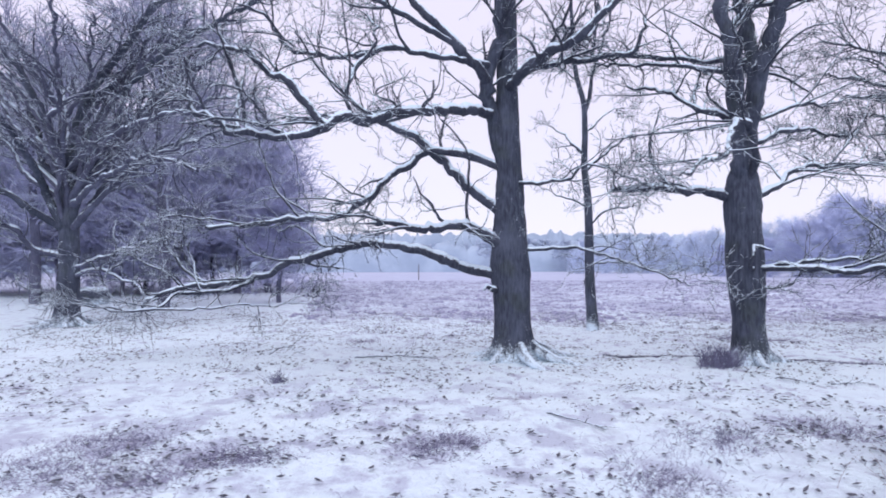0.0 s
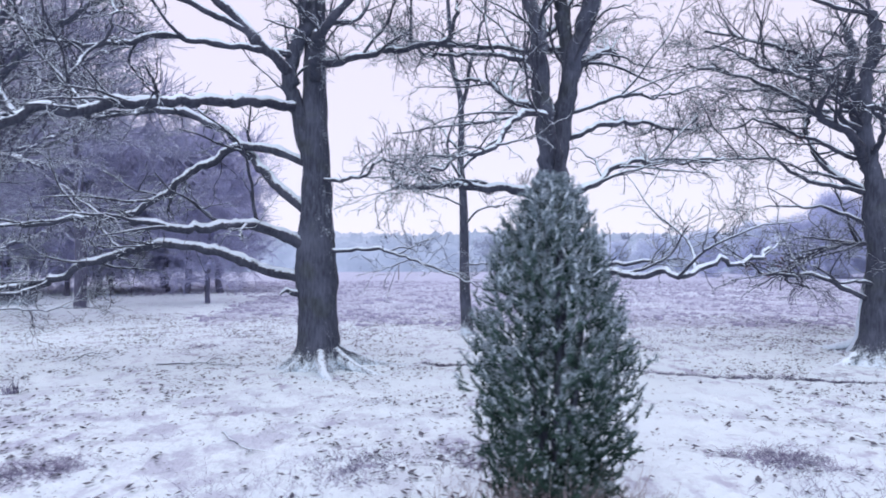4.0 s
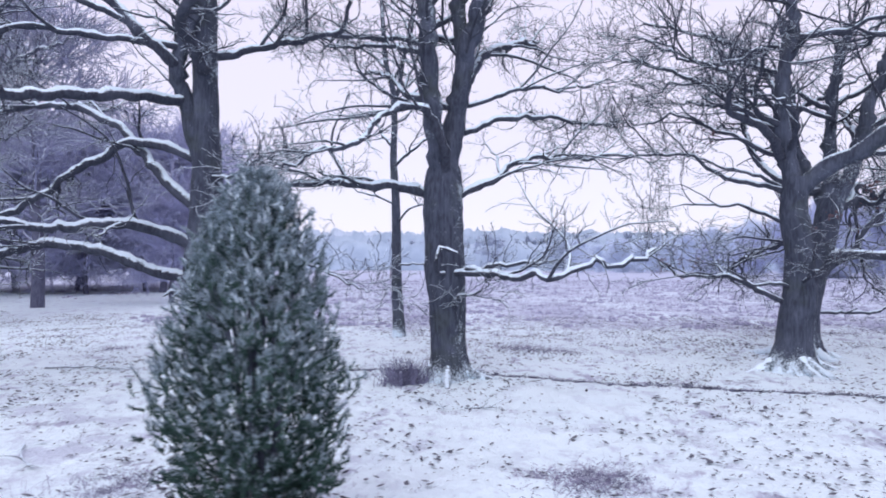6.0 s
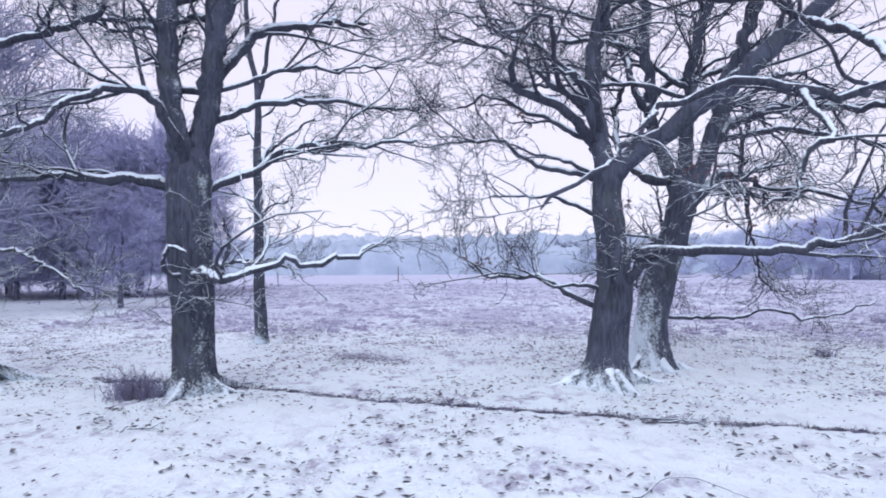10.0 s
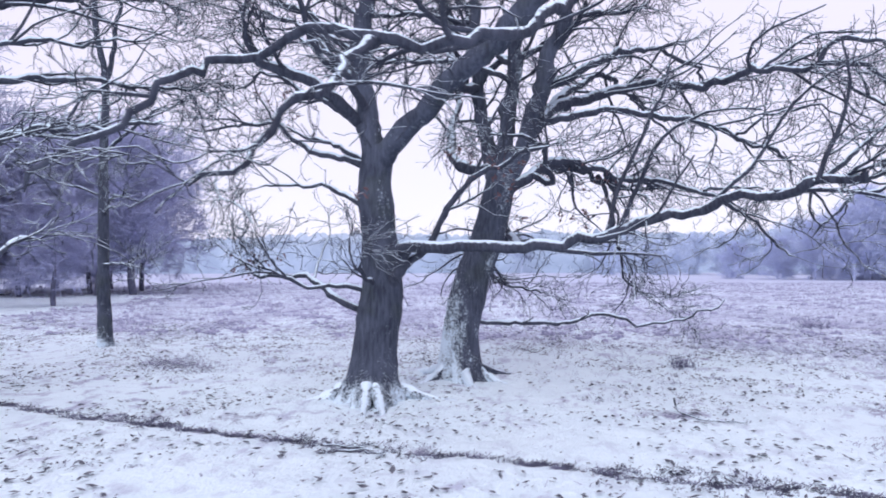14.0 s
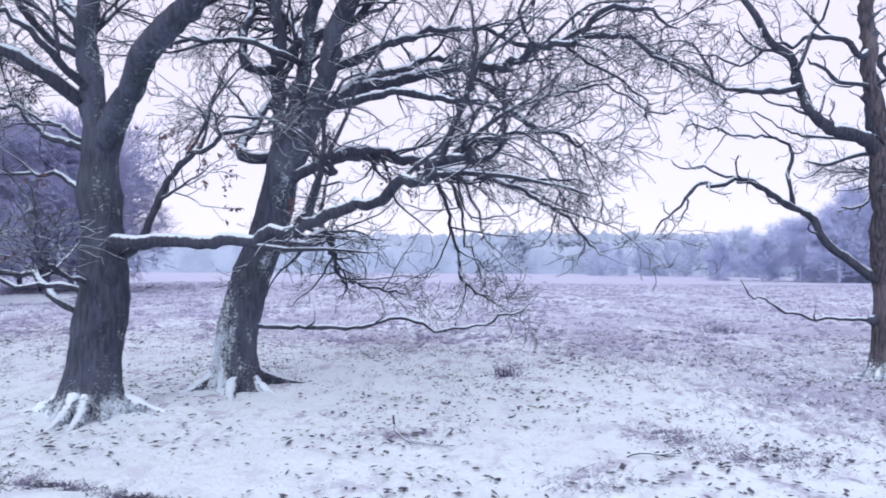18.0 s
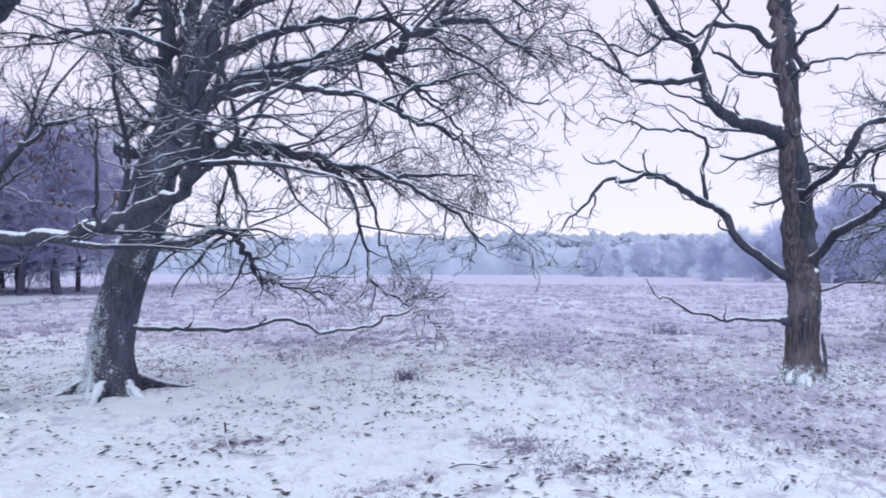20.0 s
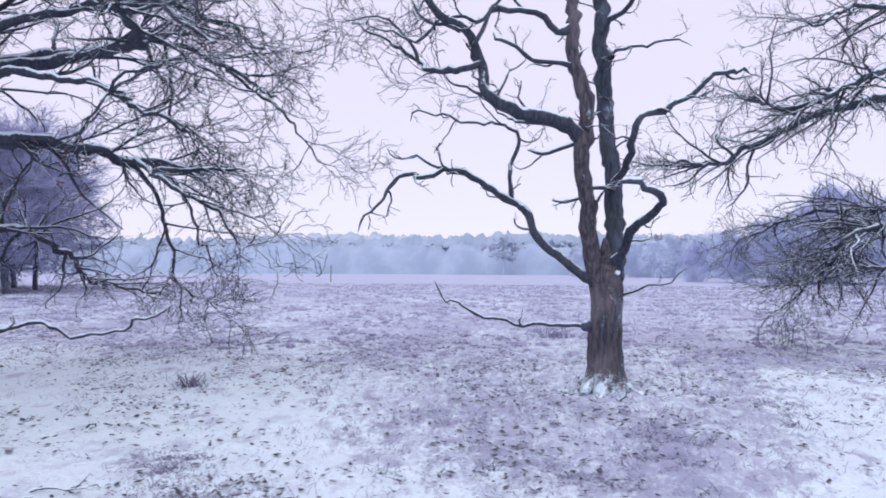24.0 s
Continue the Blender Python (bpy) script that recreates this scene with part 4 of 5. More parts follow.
crown_fan(crooked_oak, [(9.2, 11.7, 4.6), (9.3, 11.7, 5.6), (11.3, 10.67, 4.5), (12.0, 10.4, 5.1)], 8, 501)
crown_fan(leaning_oak, [(10.41, 14.15, 4.9), (11.03, 13.75, 4.9), (11.6, 13.4, 4.9), (10.4, 14.2, 5.8)], 6, 502)
crown_fan(forked_oak, [(3.3, 10.35, 5.6), (4.0, 10.6, 5.3), (3.75, 10.8, 6.2)], 4, 503)

edge_oak = Tree("edge_oak", "oak with drooping fine-twigged limbs at the heath edge",
    [(27.12, 21.30, -0.15), (27.09, 21.30, 1.39), (27.07, 21.30, 3.06), (27.15, 21.30, 4.74), (27.13, 21.30, 6.43), (27.11, 21.30, 8.13)], 0.32, 0.2, flare=0.5, roots=5, twig=TWIG_BARE, fullness=1.9, droop=0.03, reach=1.1)
edge_oak.limb(0.12, 0.03, [(27.11, 21.30, 4.85), (26.06, 21.40, 5.20), (25.19, 21.30, 5.10), (23.81, 21.00, 4.74), (23.14, 20.90, 4.39), (22.37, 20.80, 4.00), (21.90, 20.70, 3.76), (20.90, 20.60, 3.83)])
edge_oak.limb(0.1, 0.03, [(27.13, 21.30, 5.18), (25.67, 20.60, 5.55), (24.62, 20.00, 5.32), (23.66, 19.50, 4.81), (22.81, 19.20, 4.51), (22.10, 19.00, 4.69)])
edge_oak.limb(0.08, 0.02, [(27.06, 21.30, 2.28), (25.72, 20.80, 2.43), (24.76, 20.40, 2.48), (24.09, 20.20, 2.30), (24.00, 20.50, 1.82), (23.60, 20.80, 1.38), (23.31, 20.90, 0.86)], spray=1.7)
edge_oak.limb(0.07, 0.02, [(27.07, 21.30, 1.72), (25.81, 21.00, 1.70), (24.92, 20.80, 1.66), (24.04, 20.60, 1.69), (23.16, 20.40, 1.38)], spray=1.6)
edge_oak.limb(0.08, 0.02, [(27.08, 21.30, 3.28), (26.12, 21.60, 2.99), (25.16, 21.80, 2.90), (24.14, 22.00, 2.87), (22.88, 22.00, 2.33)], spray=1.4)
edge_oak.limb(0.08, 0.02, [(27.13, 21.30, 6.31), (25.69, 20.60, 6.59), (24.26, 20.00, 6.56), (23.14, 19.60, 6.16)])


# ---- the wood to the north-west: dense small trees ----
def wood_tree(name, label, height, width, seed, trunk_r=0.24, twigs=1.0, mat=None, clear=0.2):
    """A full-crowned bare tree built at the origin, on a short clear trunk."""
    global rng
    keep, rng = rng, np.random.default_rng(seed)
    mat = mat or WOOD_HAZE_TWIG
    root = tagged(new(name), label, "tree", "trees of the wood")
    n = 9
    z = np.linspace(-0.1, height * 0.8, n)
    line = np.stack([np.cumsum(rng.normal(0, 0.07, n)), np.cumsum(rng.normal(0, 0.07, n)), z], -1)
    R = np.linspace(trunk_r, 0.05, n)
    part("trunk", mesh_of("trunk", *tubes(line[None], R[None], 9), WOOD_TRUNK if mat in (WOOD_HAZE_TWIG, FROST_HAZE_TWIG) else mat), root)
    m = int(64 * twigs)
    hz = rng.uniform(clear, 0.98, m) ** 0.95
    a = rng.uniform(0, 2 * np.pi, m)
    start = np.stack([np.interp(hz * height * 0.8, z, line[:, i]) for i in range(3)], -1)
    reach = width * np.sqrt(np.clip(1 - np.square((hz - 0.5) / 0.55), 0.1, 1)) * rng.uniform(0.8, 1.08, m)
    d = np.stack([np.cos(a), np.sin(a), 0.12 + hz * 1.1], -1)
    d = unit(d)
    k = 8
    A = np.empty((m, k, 3))
    A[:, 0] = start
    for j in range(1, k):
        d = unit(d + rng.normal(0, 0.14, (m, 3)) + [0, 0, -0.05])
        A[:, j] = A[:, j - 1] + d * (reach / (k - 1))[:, None]
    RA = np.linspace(0.05, 0.018, k)[None] * np.ones((m, 1))
    B, RB = sprout(A, RA, 10, (0.15, 1), width * 0.36, 4, 45, 0.24, 0.04, 0.026)
    C, RC = sprout(B, RB, 8, (0.1, 1), width * 0.24, 2, 42, 0.25, 0.03, 0.02, 0.5)
    RC = np.maximum(RC, 0.016)
    part("crown", mesh_of("crown", *joined(tubes(A, RA, 5), tubes(B, RB, 3), tubes(C, RC, 3)), mat), root, kind="stuff")
    rng = keep
    return root


def plant(kinds, places):
    for i, (x, y, s) in enumerate(places):
        k = kinds[i % len(kinds)]
        m = pose(x, y, float(rise(x, y)), 0, 0, 77 * i) @ Matrix.Diagonal((s, s, s * (0.94 + 0.03 * (i % 5)), 1))
        ob = copy_thing(k, Matrix.Identity(4))
        ob.matrix_basis = m
    for k in kinds:
        for o in (*k.children_recursive, k):
            bpy.data.objects.remove(o)


WOOD_LABEL = "bare dark tree in the dense wood beyond the heath"
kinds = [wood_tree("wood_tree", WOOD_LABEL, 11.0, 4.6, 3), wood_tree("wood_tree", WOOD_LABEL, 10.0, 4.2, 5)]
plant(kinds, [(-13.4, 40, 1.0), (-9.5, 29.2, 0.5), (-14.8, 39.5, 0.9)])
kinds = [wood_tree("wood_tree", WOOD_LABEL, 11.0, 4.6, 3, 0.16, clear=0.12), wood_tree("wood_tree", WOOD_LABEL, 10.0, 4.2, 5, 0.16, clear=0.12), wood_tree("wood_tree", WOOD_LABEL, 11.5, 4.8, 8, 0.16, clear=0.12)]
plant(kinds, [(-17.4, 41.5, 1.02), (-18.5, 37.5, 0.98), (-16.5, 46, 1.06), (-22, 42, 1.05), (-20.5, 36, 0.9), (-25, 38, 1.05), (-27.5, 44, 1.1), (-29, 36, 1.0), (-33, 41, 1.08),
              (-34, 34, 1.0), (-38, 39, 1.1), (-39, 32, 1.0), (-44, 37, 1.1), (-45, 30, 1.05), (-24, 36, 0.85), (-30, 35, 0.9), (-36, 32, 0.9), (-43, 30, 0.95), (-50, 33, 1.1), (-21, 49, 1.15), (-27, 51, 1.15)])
kinds = [wood_tree("wood_tree", "bare tree of the farther copse, mist painted into its colour", 8.4, 4.0, 13, 0.15, 1.0, FAR_COPSE_HAZE_TWIG, 0.02), wood_tree("wood_tree", "bare tree of the farther copse, mist painted into its colour", 7.6, 3.8, 15, 0.15, 1.0, FAR_COPSE_HAZE_TWIG, 0.02)]
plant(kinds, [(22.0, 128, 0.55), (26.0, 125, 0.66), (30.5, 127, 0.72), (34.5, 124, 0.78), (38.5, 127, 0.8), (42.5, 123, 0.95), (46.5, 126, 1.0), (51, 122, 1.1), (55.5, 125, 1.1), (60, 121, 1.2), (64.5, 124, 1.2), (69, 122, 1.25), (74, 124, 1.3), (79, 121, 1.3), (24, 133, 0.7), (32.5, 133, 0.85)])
kinds = [wood_tree("wood_tree", "bare tree of the copse on the far side, haze in its colour", 8.4, 4.0, 13, 0.15, 1.0, COPSE_HAZE_TWIG, 0.02), wood_tree("wood_tree", "bare tree of the copse on the far side, haze in its colour", 7.6, 3.8, 15, 0.15, 1.0, COPSE_HAZE_TWIG, 0.02)]
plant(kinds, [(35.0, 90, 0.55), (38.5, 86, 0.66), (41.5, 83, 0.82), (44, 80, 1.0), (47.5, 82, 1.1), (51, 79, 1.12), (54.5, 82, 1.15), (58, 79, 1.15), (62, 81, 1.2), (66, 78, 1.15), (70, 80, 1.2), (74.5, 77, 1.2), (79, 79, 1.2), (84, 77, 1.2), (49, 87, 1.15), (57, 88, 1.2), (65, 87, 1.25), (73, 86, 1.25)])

kinds = [wood_tree("tall_frosted_oak", "tall bare oak with densely frosted, haze-toned twigs behind the heath", 14.5, 5.0, 23, 0.26, 0.75, FROST_HAZE_TWIG)]
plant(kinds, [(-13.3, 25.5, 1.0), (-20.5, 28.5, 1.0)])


# ---- far woods on the horizon ----
def far_wood():
    sets = []
    r = np.random.default_rng(21)
    for x in np.arange(-190, 330, 3.4):
        row = r.integers(0, 3)
        y = 165 + row * 7 + r.normal(0, 2)
        h = 7.2 + 0.9 * np.sin(x * 0.045) + r.normal(0, 0.5) + 0.4 * row
        w = r.uniform(2.0, 3.4)
        pine = r.random() < 0.45
        n = 70
        hz = r.uniform(0.03, 1, n)
        spread = w * (np.clip(1.05 - hz, 0.06, 1) if pine else np.sqrt(np.clip(1 - np.square((hz - 0.5) / 0.52), 0.05, 1)))
        a = r.uniform(0, 2 * np.pi, n)
        p = np.stack([x + np.cos(a) * spread * 0.15, y + np.sin(a) * spread * 0.15, hz * h], -1)
        q = np.stack([x + np.cos(a) * spread, y + np.sin(a) * spread, hz * h + r.normal(-0.2 if pine else 0.6, 0.3, n)], -1)
        mid = (p + q) / 2 + r.normal(0, 0.2, p.shape)
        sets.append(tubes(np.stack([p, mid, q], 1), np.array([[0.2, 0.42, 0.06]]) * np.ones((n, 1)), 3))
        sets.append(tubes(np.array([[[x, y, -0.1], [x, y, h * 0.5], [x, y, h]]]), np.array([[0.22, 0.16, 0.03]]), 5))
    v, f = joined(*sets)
    tagged(new("far_wood", mesh_of("far_wood", v, f, FAR_WOOD_HAZE)), "pine and birch wood along the horizon, haze painted into its colour", "wood", kind="stuff")


far_wood()


def distant_ridge(y, low, high, seed, mat):
    """The woods beyond, seen only as an uneven line of tree tops."""
    r = np.random.default_rng(seed)
    x = np.arange(-420, 620, 0.6)
    n = len(x)
    base = low + (high - low) * (0.5 + 0.3 * np.sin(x * 0.021 + seed) + 0.2 * np.sin(x * 0.057 + 2 * seed))
    h = base - 1.6
    for c in np.arange(-420, 620, 0.8):
        c = c + r.uniform(-1, 1)
        tall = np.interp(c, x, base) + r.normal(0, 0.55)
        wide = r.uniform(0.6, 2.4)
        off = np.abs(x - c) / wide
        dome = tall - wide * (1 - np.sqrt(np.clip(1 - off ** 2, 0, 1))) if r.random() < 0.6 else tall + 0.3 - off * wide * 1.4
        h = np.where(off < 1, np.maximum(h, dome), h)
    h = h + r.normal(0, 0.16, n)
    deep = r.normal(0, 0.15, n)
    rows = [np.stack([x, y + deep * f + back, h * f + base], -1) for f, back, base in ((0, 0.0, -0.3), (0.4, 0.6, 0.0), (0.75, 1.4, 0.0), (1.0, 2.6, 0.0), (0.9, 4.5, 0.0), (0, 6.0, -0.3))]
    k = len(rows)
    i = np.arange(k - 1)[:, None] * n + np.arange(n - 1)[None]
    quads = np.stack([i, i + 1, i + n + 1, i + n], -1).reshape(-1, 4)
    tagged(new("backdrop", mesh_of("backdrop", np.concatenate(rows), quads, mat)), "line of distant winter woods with mist painted into its pale colour", "backdrop", kind="structure")


distant_ridge(158.0, 6.2, 7.8, 5, RIDGE_HAZE)
distant_ridge(196.0, 9.4, 11.4, 7, RIDGE_HAZE)
distant_ridge(240.0, 11.0, 14.0, 9, FAR_RIDGE_HAZE)


def far_pine(x, y, h):
    """A lone pine on the heath: bare stem and a flat clumpy crown."""
    root = tagged(new("far_pine"), "lone pine standing before the far wood, painted in its haze tone", "tree")
    root.location = x, y, 0
    part("trunk", mesh_of("trunk", *tubes(np.array([[[0, 0, -0.1], [0.2, 0, h * 0.5], [0.1, 0, h * 0.95]]]), np.array([[0.28, 0.2, 0.08]]), 8), FAR_WOOD_HAZE), root)
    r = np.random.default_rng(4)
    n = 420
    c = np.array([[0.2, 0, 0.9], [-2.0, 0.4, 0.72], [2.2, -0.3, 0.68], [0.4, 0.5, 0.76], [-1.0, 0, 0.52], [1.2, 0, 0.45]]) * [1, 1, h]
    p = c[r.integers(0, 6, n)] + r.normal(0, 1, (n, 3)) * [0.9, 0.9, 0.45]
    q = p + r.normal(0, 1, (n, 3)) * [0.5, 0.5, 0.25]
    part("crown", mesh_of("crown", *tubes(np.stack([p, (p + q) / 2 + r.normal(0, 0.06, p.shape), q], 1), np.array([[0.05, 0.2, 0.04]]) * np.ones((n, 1)), 3), FAR_WOOD_HAZE), root, kind="stuff")


far_pine(6.3, 152.0, 8.6)
far_pine(24.0, 154.0, 7.2)


# ---- the half-dead oak's fork and foot ----
def lump(name, label, x, y, z, size, flat, seed, mat, parent):
    """An uneven rounded mass stuck to a tree."""
    r = np.random.default_rng(seed)
    bm = bmesh.new()
    bmesh.ops.create_icosphere(bm, subdivisions=3, radius=1.0)
    a = r.uniform(0, 6, 6)
    for v in bm.verts:
        k = 1 + 0.18 * np.sin(5 * v.co.x + a[0]) * np.sin(5 * v.co.y + a[1]) + 0.12 * np.sin(9 * v.co.z + a[2]) * np.cos(8 * v.co.x + a[3])
        v.co = Vector((v.co.x * size * k, v.co.y * size * k * 0.8, v.co.z * size * k * flat))
    for q in bm.faces:
        q.smooth = True
    me = bpy.data.meshes.new(name)
    bm.to_mesh(me)
    bm.free()
    me.materials.append(mat)
    ob = part(name, me, parent, label)
    ob.location = Vector((x, y, z)) - half_dead_oak.root.location
    return ob


for i, (x, y, z, s, flat) in enumerate([(19.42, 15.70, 1.48, 0.045, 1.9), (19.42, 15.80, 1.66, 0.075, 0.7), (19.50, 15.72, 1.58, 0.055, 0.7)]):
    lump("snow", "white snow lodged in the fork", x, y, z, s, flat, 300 + i, SNOW_MAT, half_dead_oak.trunk)
lump("burl", "", 19.12, 15.72, 0.87, 0.075, 1.0, 310, BARK, half_dead_oak.trunk)
for i, nodes in enumerate([[(19.51, 15.56, 1.42), (19.50, 15.54, 1.15), (19.46, 15.53, 0.8)], [(19.54, 15.58, 0.72), (19.56, 15.55, 0.4), (19.60, 15.5, 0.05)], [(19.33, 15.55, 1.1), (19.30, 15.54, 0.8), (19.31, 15.52, 0.5)]]):
    split = smooth_line(nodes, 0.05) - np.array(half_dead_oak.root.location)
    k = len(split)
    wide = 0.026 * np.sin(np.linspace(0.25, 2.9, k)) * rng.uniform(0.7, 1.2, k)
    part("bark_ridge", mesh_of("bark_ridge", *tubes((split + wander(k, 0.012))[None], wide[None], 6), BARK), half_dead_oak.trunk, "dark edge of split bark")


def bark_piece(x, y, long, turn, tip):
    """A curled slab of shed bark lying in the snow."""
    u, v = np.meshgrid(np.linspace(-0.5, 0.5, 9), np.linspace(-0.5, 0.5, 6))
    u = u * (1 + 0.15 * np.sin(7 * v + x))
    top = np.stack([u * long, v * long * 0.45, 0.05 - 0.16 * long * (2 * v) ** 2 + tip * u], -1)
    bed = top - [0, 0, 0.018]
    i = np.arange(5)[:, None] * 9 + np.arange(8)[None]
    q = np.stack([i, i + 1, i + 10, i + 9], -1).reshape(-1, 4)
    rim = np.concatenate([np.arange(9), np.arange(17, 54, 9), np.arange(52, 44, -1), np.arange(36, 0, -9)])
    s = np.stack([rim, np.roll(rim, -1), np.roll(rim, -1) + 54, rim + 54], -1)
    ob = new("bark_piece", mesh_of("bark_piece", np.concatenate([top.reshape(-1, 3), bed.reshape(-1, 3)]), np.concatenate([q, q[:, ::-1] + 54, s[:, ::-1]]), BARK_DEAD))
    tagged(ob, "curled slab of shed bark lying in the snow", "bark", "bark pieces at the oak's foot")
    ob.matrix_basis = pose(x, y, float(rise(x, y)), 0, 0, turn)


for x, y, long, turn, tip in [(18.96, 15.45, 0.2, 60, 0.4), (19.5, 15.16, 0.16, -40, 0.1), (18.8, 15.6, 0.18, 10, 0.0)]:
    bark_piece(x, y, long, turn, tip)


# ---- withered leaves still hanging on the oaks ----
def withered_leaves(tree, x, y, z, n, spread, seed):
    """Leaves held by the twig tips that are nearest to a place."""
    r = np.random.default_rng(seed)
    tips = np.concatenate(tree.tips)
    far = np.linalg.norm((tips - (np.array([x, y, z]) - tree.foot)) / [1, 1, 0.6], axis=1)
    held = tips[np.argsort(far + r.normal(0, spread * 0.25, len(far)))[:n // 3]]
    c = held[r.integers(0, len(held), n)] + r.normal(0, 1, (n, 3)) * 0.028
    u = unit(r.normal(0, 1, (n, 3)))
    v = unit(np.cross(u, r.normal(0, 1, (n, 3))))
    s = r.uniform(0.018, 0.042, (n, 1))
    bow = np.cross(u, v) * s * 0.35
    verts = np.stack([c - u * s, c + v * s * 0.5 + bow, c + u * s, c - v * s * 0.5 + bow], 1).reshape(-1, 3)
    part("withered_leaf", mesh_of("withered_leaf", verts, np.arange(n * 4).reshape(-1, 4), OAK_LEAF, False), tree.root, "withered brown leaves still hanging", "stuff")


for i, (tree, x, y, z, n, s) in enumerate([(crooked_oak, 7.6, 12.1, 1.75, 70, 0.4), (crooked_oak, 9.9, 11.3, 2.7, 60, 0.4), (crooked_oak, 11.4, 10.8, 2.4, 70, 0.5), (leaning_oak, 11.6, 13.8, 2.95, 120, 0.5), (crooked_oak, 8.2, 12.2, 3.9, 60, 0.6)]):
    withered_leaves(tree, x, y, z, n, s, 200 + i)


# ---- the juniper ----
def juniper(x, y, height):
    """An upright bush of many needle-clad plumes that turn upwards, frosted towards their tips."""
    root = tagged(new("juniper"), "upright green juniper bush powdered with snow", "bush")
    root.location = x, y, float(rise(x, y))
    r = np.random.default_rng(9)
    for i in range(7):
        a = r.uniform(0, 6.3)
        lean = r.uniform(0.05, 0.3)
        s = np.linspace(0, 1, 8)[:, None]
        stem = np.array([np.cos(a), np.sin(a), 0]) * lean * s ** 0.7 + np.array([0, 0, 1]) * s * height * r.uniform(0.6, 0.85)
        part("stem", mesh_of("stem", *tubes(stem[None], np.linspace(0.03, 0.008, 8)[None], 6), BARK), root)
    shape = [0, 0.14, 0.28, 0.425, 0.51, 0.62, 0.735, 0.85, 0.93, 1.0], [0.30, 0.38, 0.46, 0.50, 0.495, 0.43, 0.36, 0.275, 0.165, 0.04]
    m = 3500
    ch = np.clip(r.beta(1.05, 1.15, m), 0.02, 0.98)
    ca = r.uniform(0, 2 * np.pi, m)
    lump = 1.06 + (0.05 + 0.1 * ch) * np.sin(3 * ca + 7 * ch) + 0.06 * np.sin(5 * ca - 9 * ch) + 0.14 * np.sin(7 * ca + 5 * np.sin(9 * ch)) * np.sin(17 * ch + 2 * ca) + r.normal(0, 0.05, m)
    cr = np.interp(ch, *shape) * lump * r.uniform(0.02, 1.0, m) ** 0.42
    d = unit(np.stack([np.cos(ca) * 0.8, np.sin(ca) * 0.8, 0.35 + 0.7 * ch], -1) + r.normal(0, 0.38, (m, 3)))
    k = 7
    long = r.uniform(0.07, 0.13, m) * (0.85 + 0.5 * ch)
    P = np.empty((m, k, 3))
    P[:, 0] = np.stack([np.cos(ca) * cr, np.sin(ca) * cr, ch * height * 0.93], -1) - d * long[:, None] * 0.25
    for q in range(1, k):
        d = unit(d + r.normal(0, 0.14, (m, 3)) + [0, 0, 0.16])
        P[:, q] = P[:, q - 1] + d * (long / (k - 1))[:, None]
    R = np.full((m, 1), 0.005) * np.linspace(1, 0.35, k)[None]
    S, RS = sprout(P, R, 2, (0.12, 0.8), 0.05, 3, 42, 0.12, 0.06, 0.0025, 0.5, 1.0)
    wood = joined(tubes(P, R, 4), tubes(S, RS, 3))

    def needles(lines, per, seed):
        q = np.random.default_rng(seed)
        n, kk, _ = lines.shape
        own = np.repeat(np.arange(n), per)
        t = q.uniform(0.0, kk - 1.001, len(own))
        i0 = t.astype(int)
        f = (t - i0)[:, None]
        base = lines[own, i0] * (1 - f) + lines[own, i0 + 1] * f
        along = unit(lines[own, i0 + 1] - lines[own, i0])
        side = unit(np.cross(along, q.normal(0, 1, base.shape)))
        out = unit(side + along * q.uniform(0.4, 1.2, (len(own), 1)))
        ln = q.uniform(0.011, 0.024, (len(own), 1))
        wd = unit(np.cross(out, q.normal(0, 1, base.shape))) * 0.0021
        tip = base + out * ln
        return np.stack([base - wd, base + wd, tip + wd * 0.3, tip - wd * 0.3], 1), t / (kk - 1), base[:, 2] / height, out[:, 2]

    a, ta, za, ua = needles(P, 84, 10)
    b, tb, zb, ub = needles(S, 16, 11)
    # each plume is dusted from its tip down, the more so the higher it stands
    dust = r.uniform(-0.25, 0.25, m)
    quad, z = np.concatenate([a, b]), np.concatenate([za, zb])
    t = np.concatenate([ta + np.repeat(dust, 84), np.repeat(np.repeat(dust, 2) + r.uniform(0.3, 0.9, len(S)), 16)])
    up = np.concatenate([ua, ub])
    frost = 0.2 * up + 0.75 * t + 0.8 * z + r.normal(0, 0.05, len(quad)) > 0.88
    green, pale = quad[~frost].reshape(-1, 3), quad[frost].reshape(-1, 3)
    part("foliage", mesh_of("foliage", *joined(wood, (green, np.arange(len(green)).reshape(-1, 4))), NEEDLE, False), root, "dark green needles", "stuff")
    part("frosted_foliage", mesh_of("frosted_foliage", pale, np.arange(len(pale)).reshape(-1, 4), NEEDLE_FROST, False), root, "grey frosted needle tips", "stuff")
    # lumps of snow along the upper side of the plumes, more of them towards the top
    put = (r.uniform(0, 1, m) < 0.05 + 0.38 * ch) & (cr > 0.6 * np.interp(ch, *shape))
    line = P[put][:, 2:] + [0, 0, 0.007]
    fat = r.uniform(0.002, 0.007, (len(line), k - 2)) * np.array([[0.3, 0.8, 1.0, 0.9, 0.3]])
    part("snow", mesh_of("snow", *tubes(line + r.normal(0, 0.004, line.shape), fat, 5), SNOW_MAT), root, "lumps of snow on the plumes", "stuff")


juniper(2.82, 4.34, 2.44)


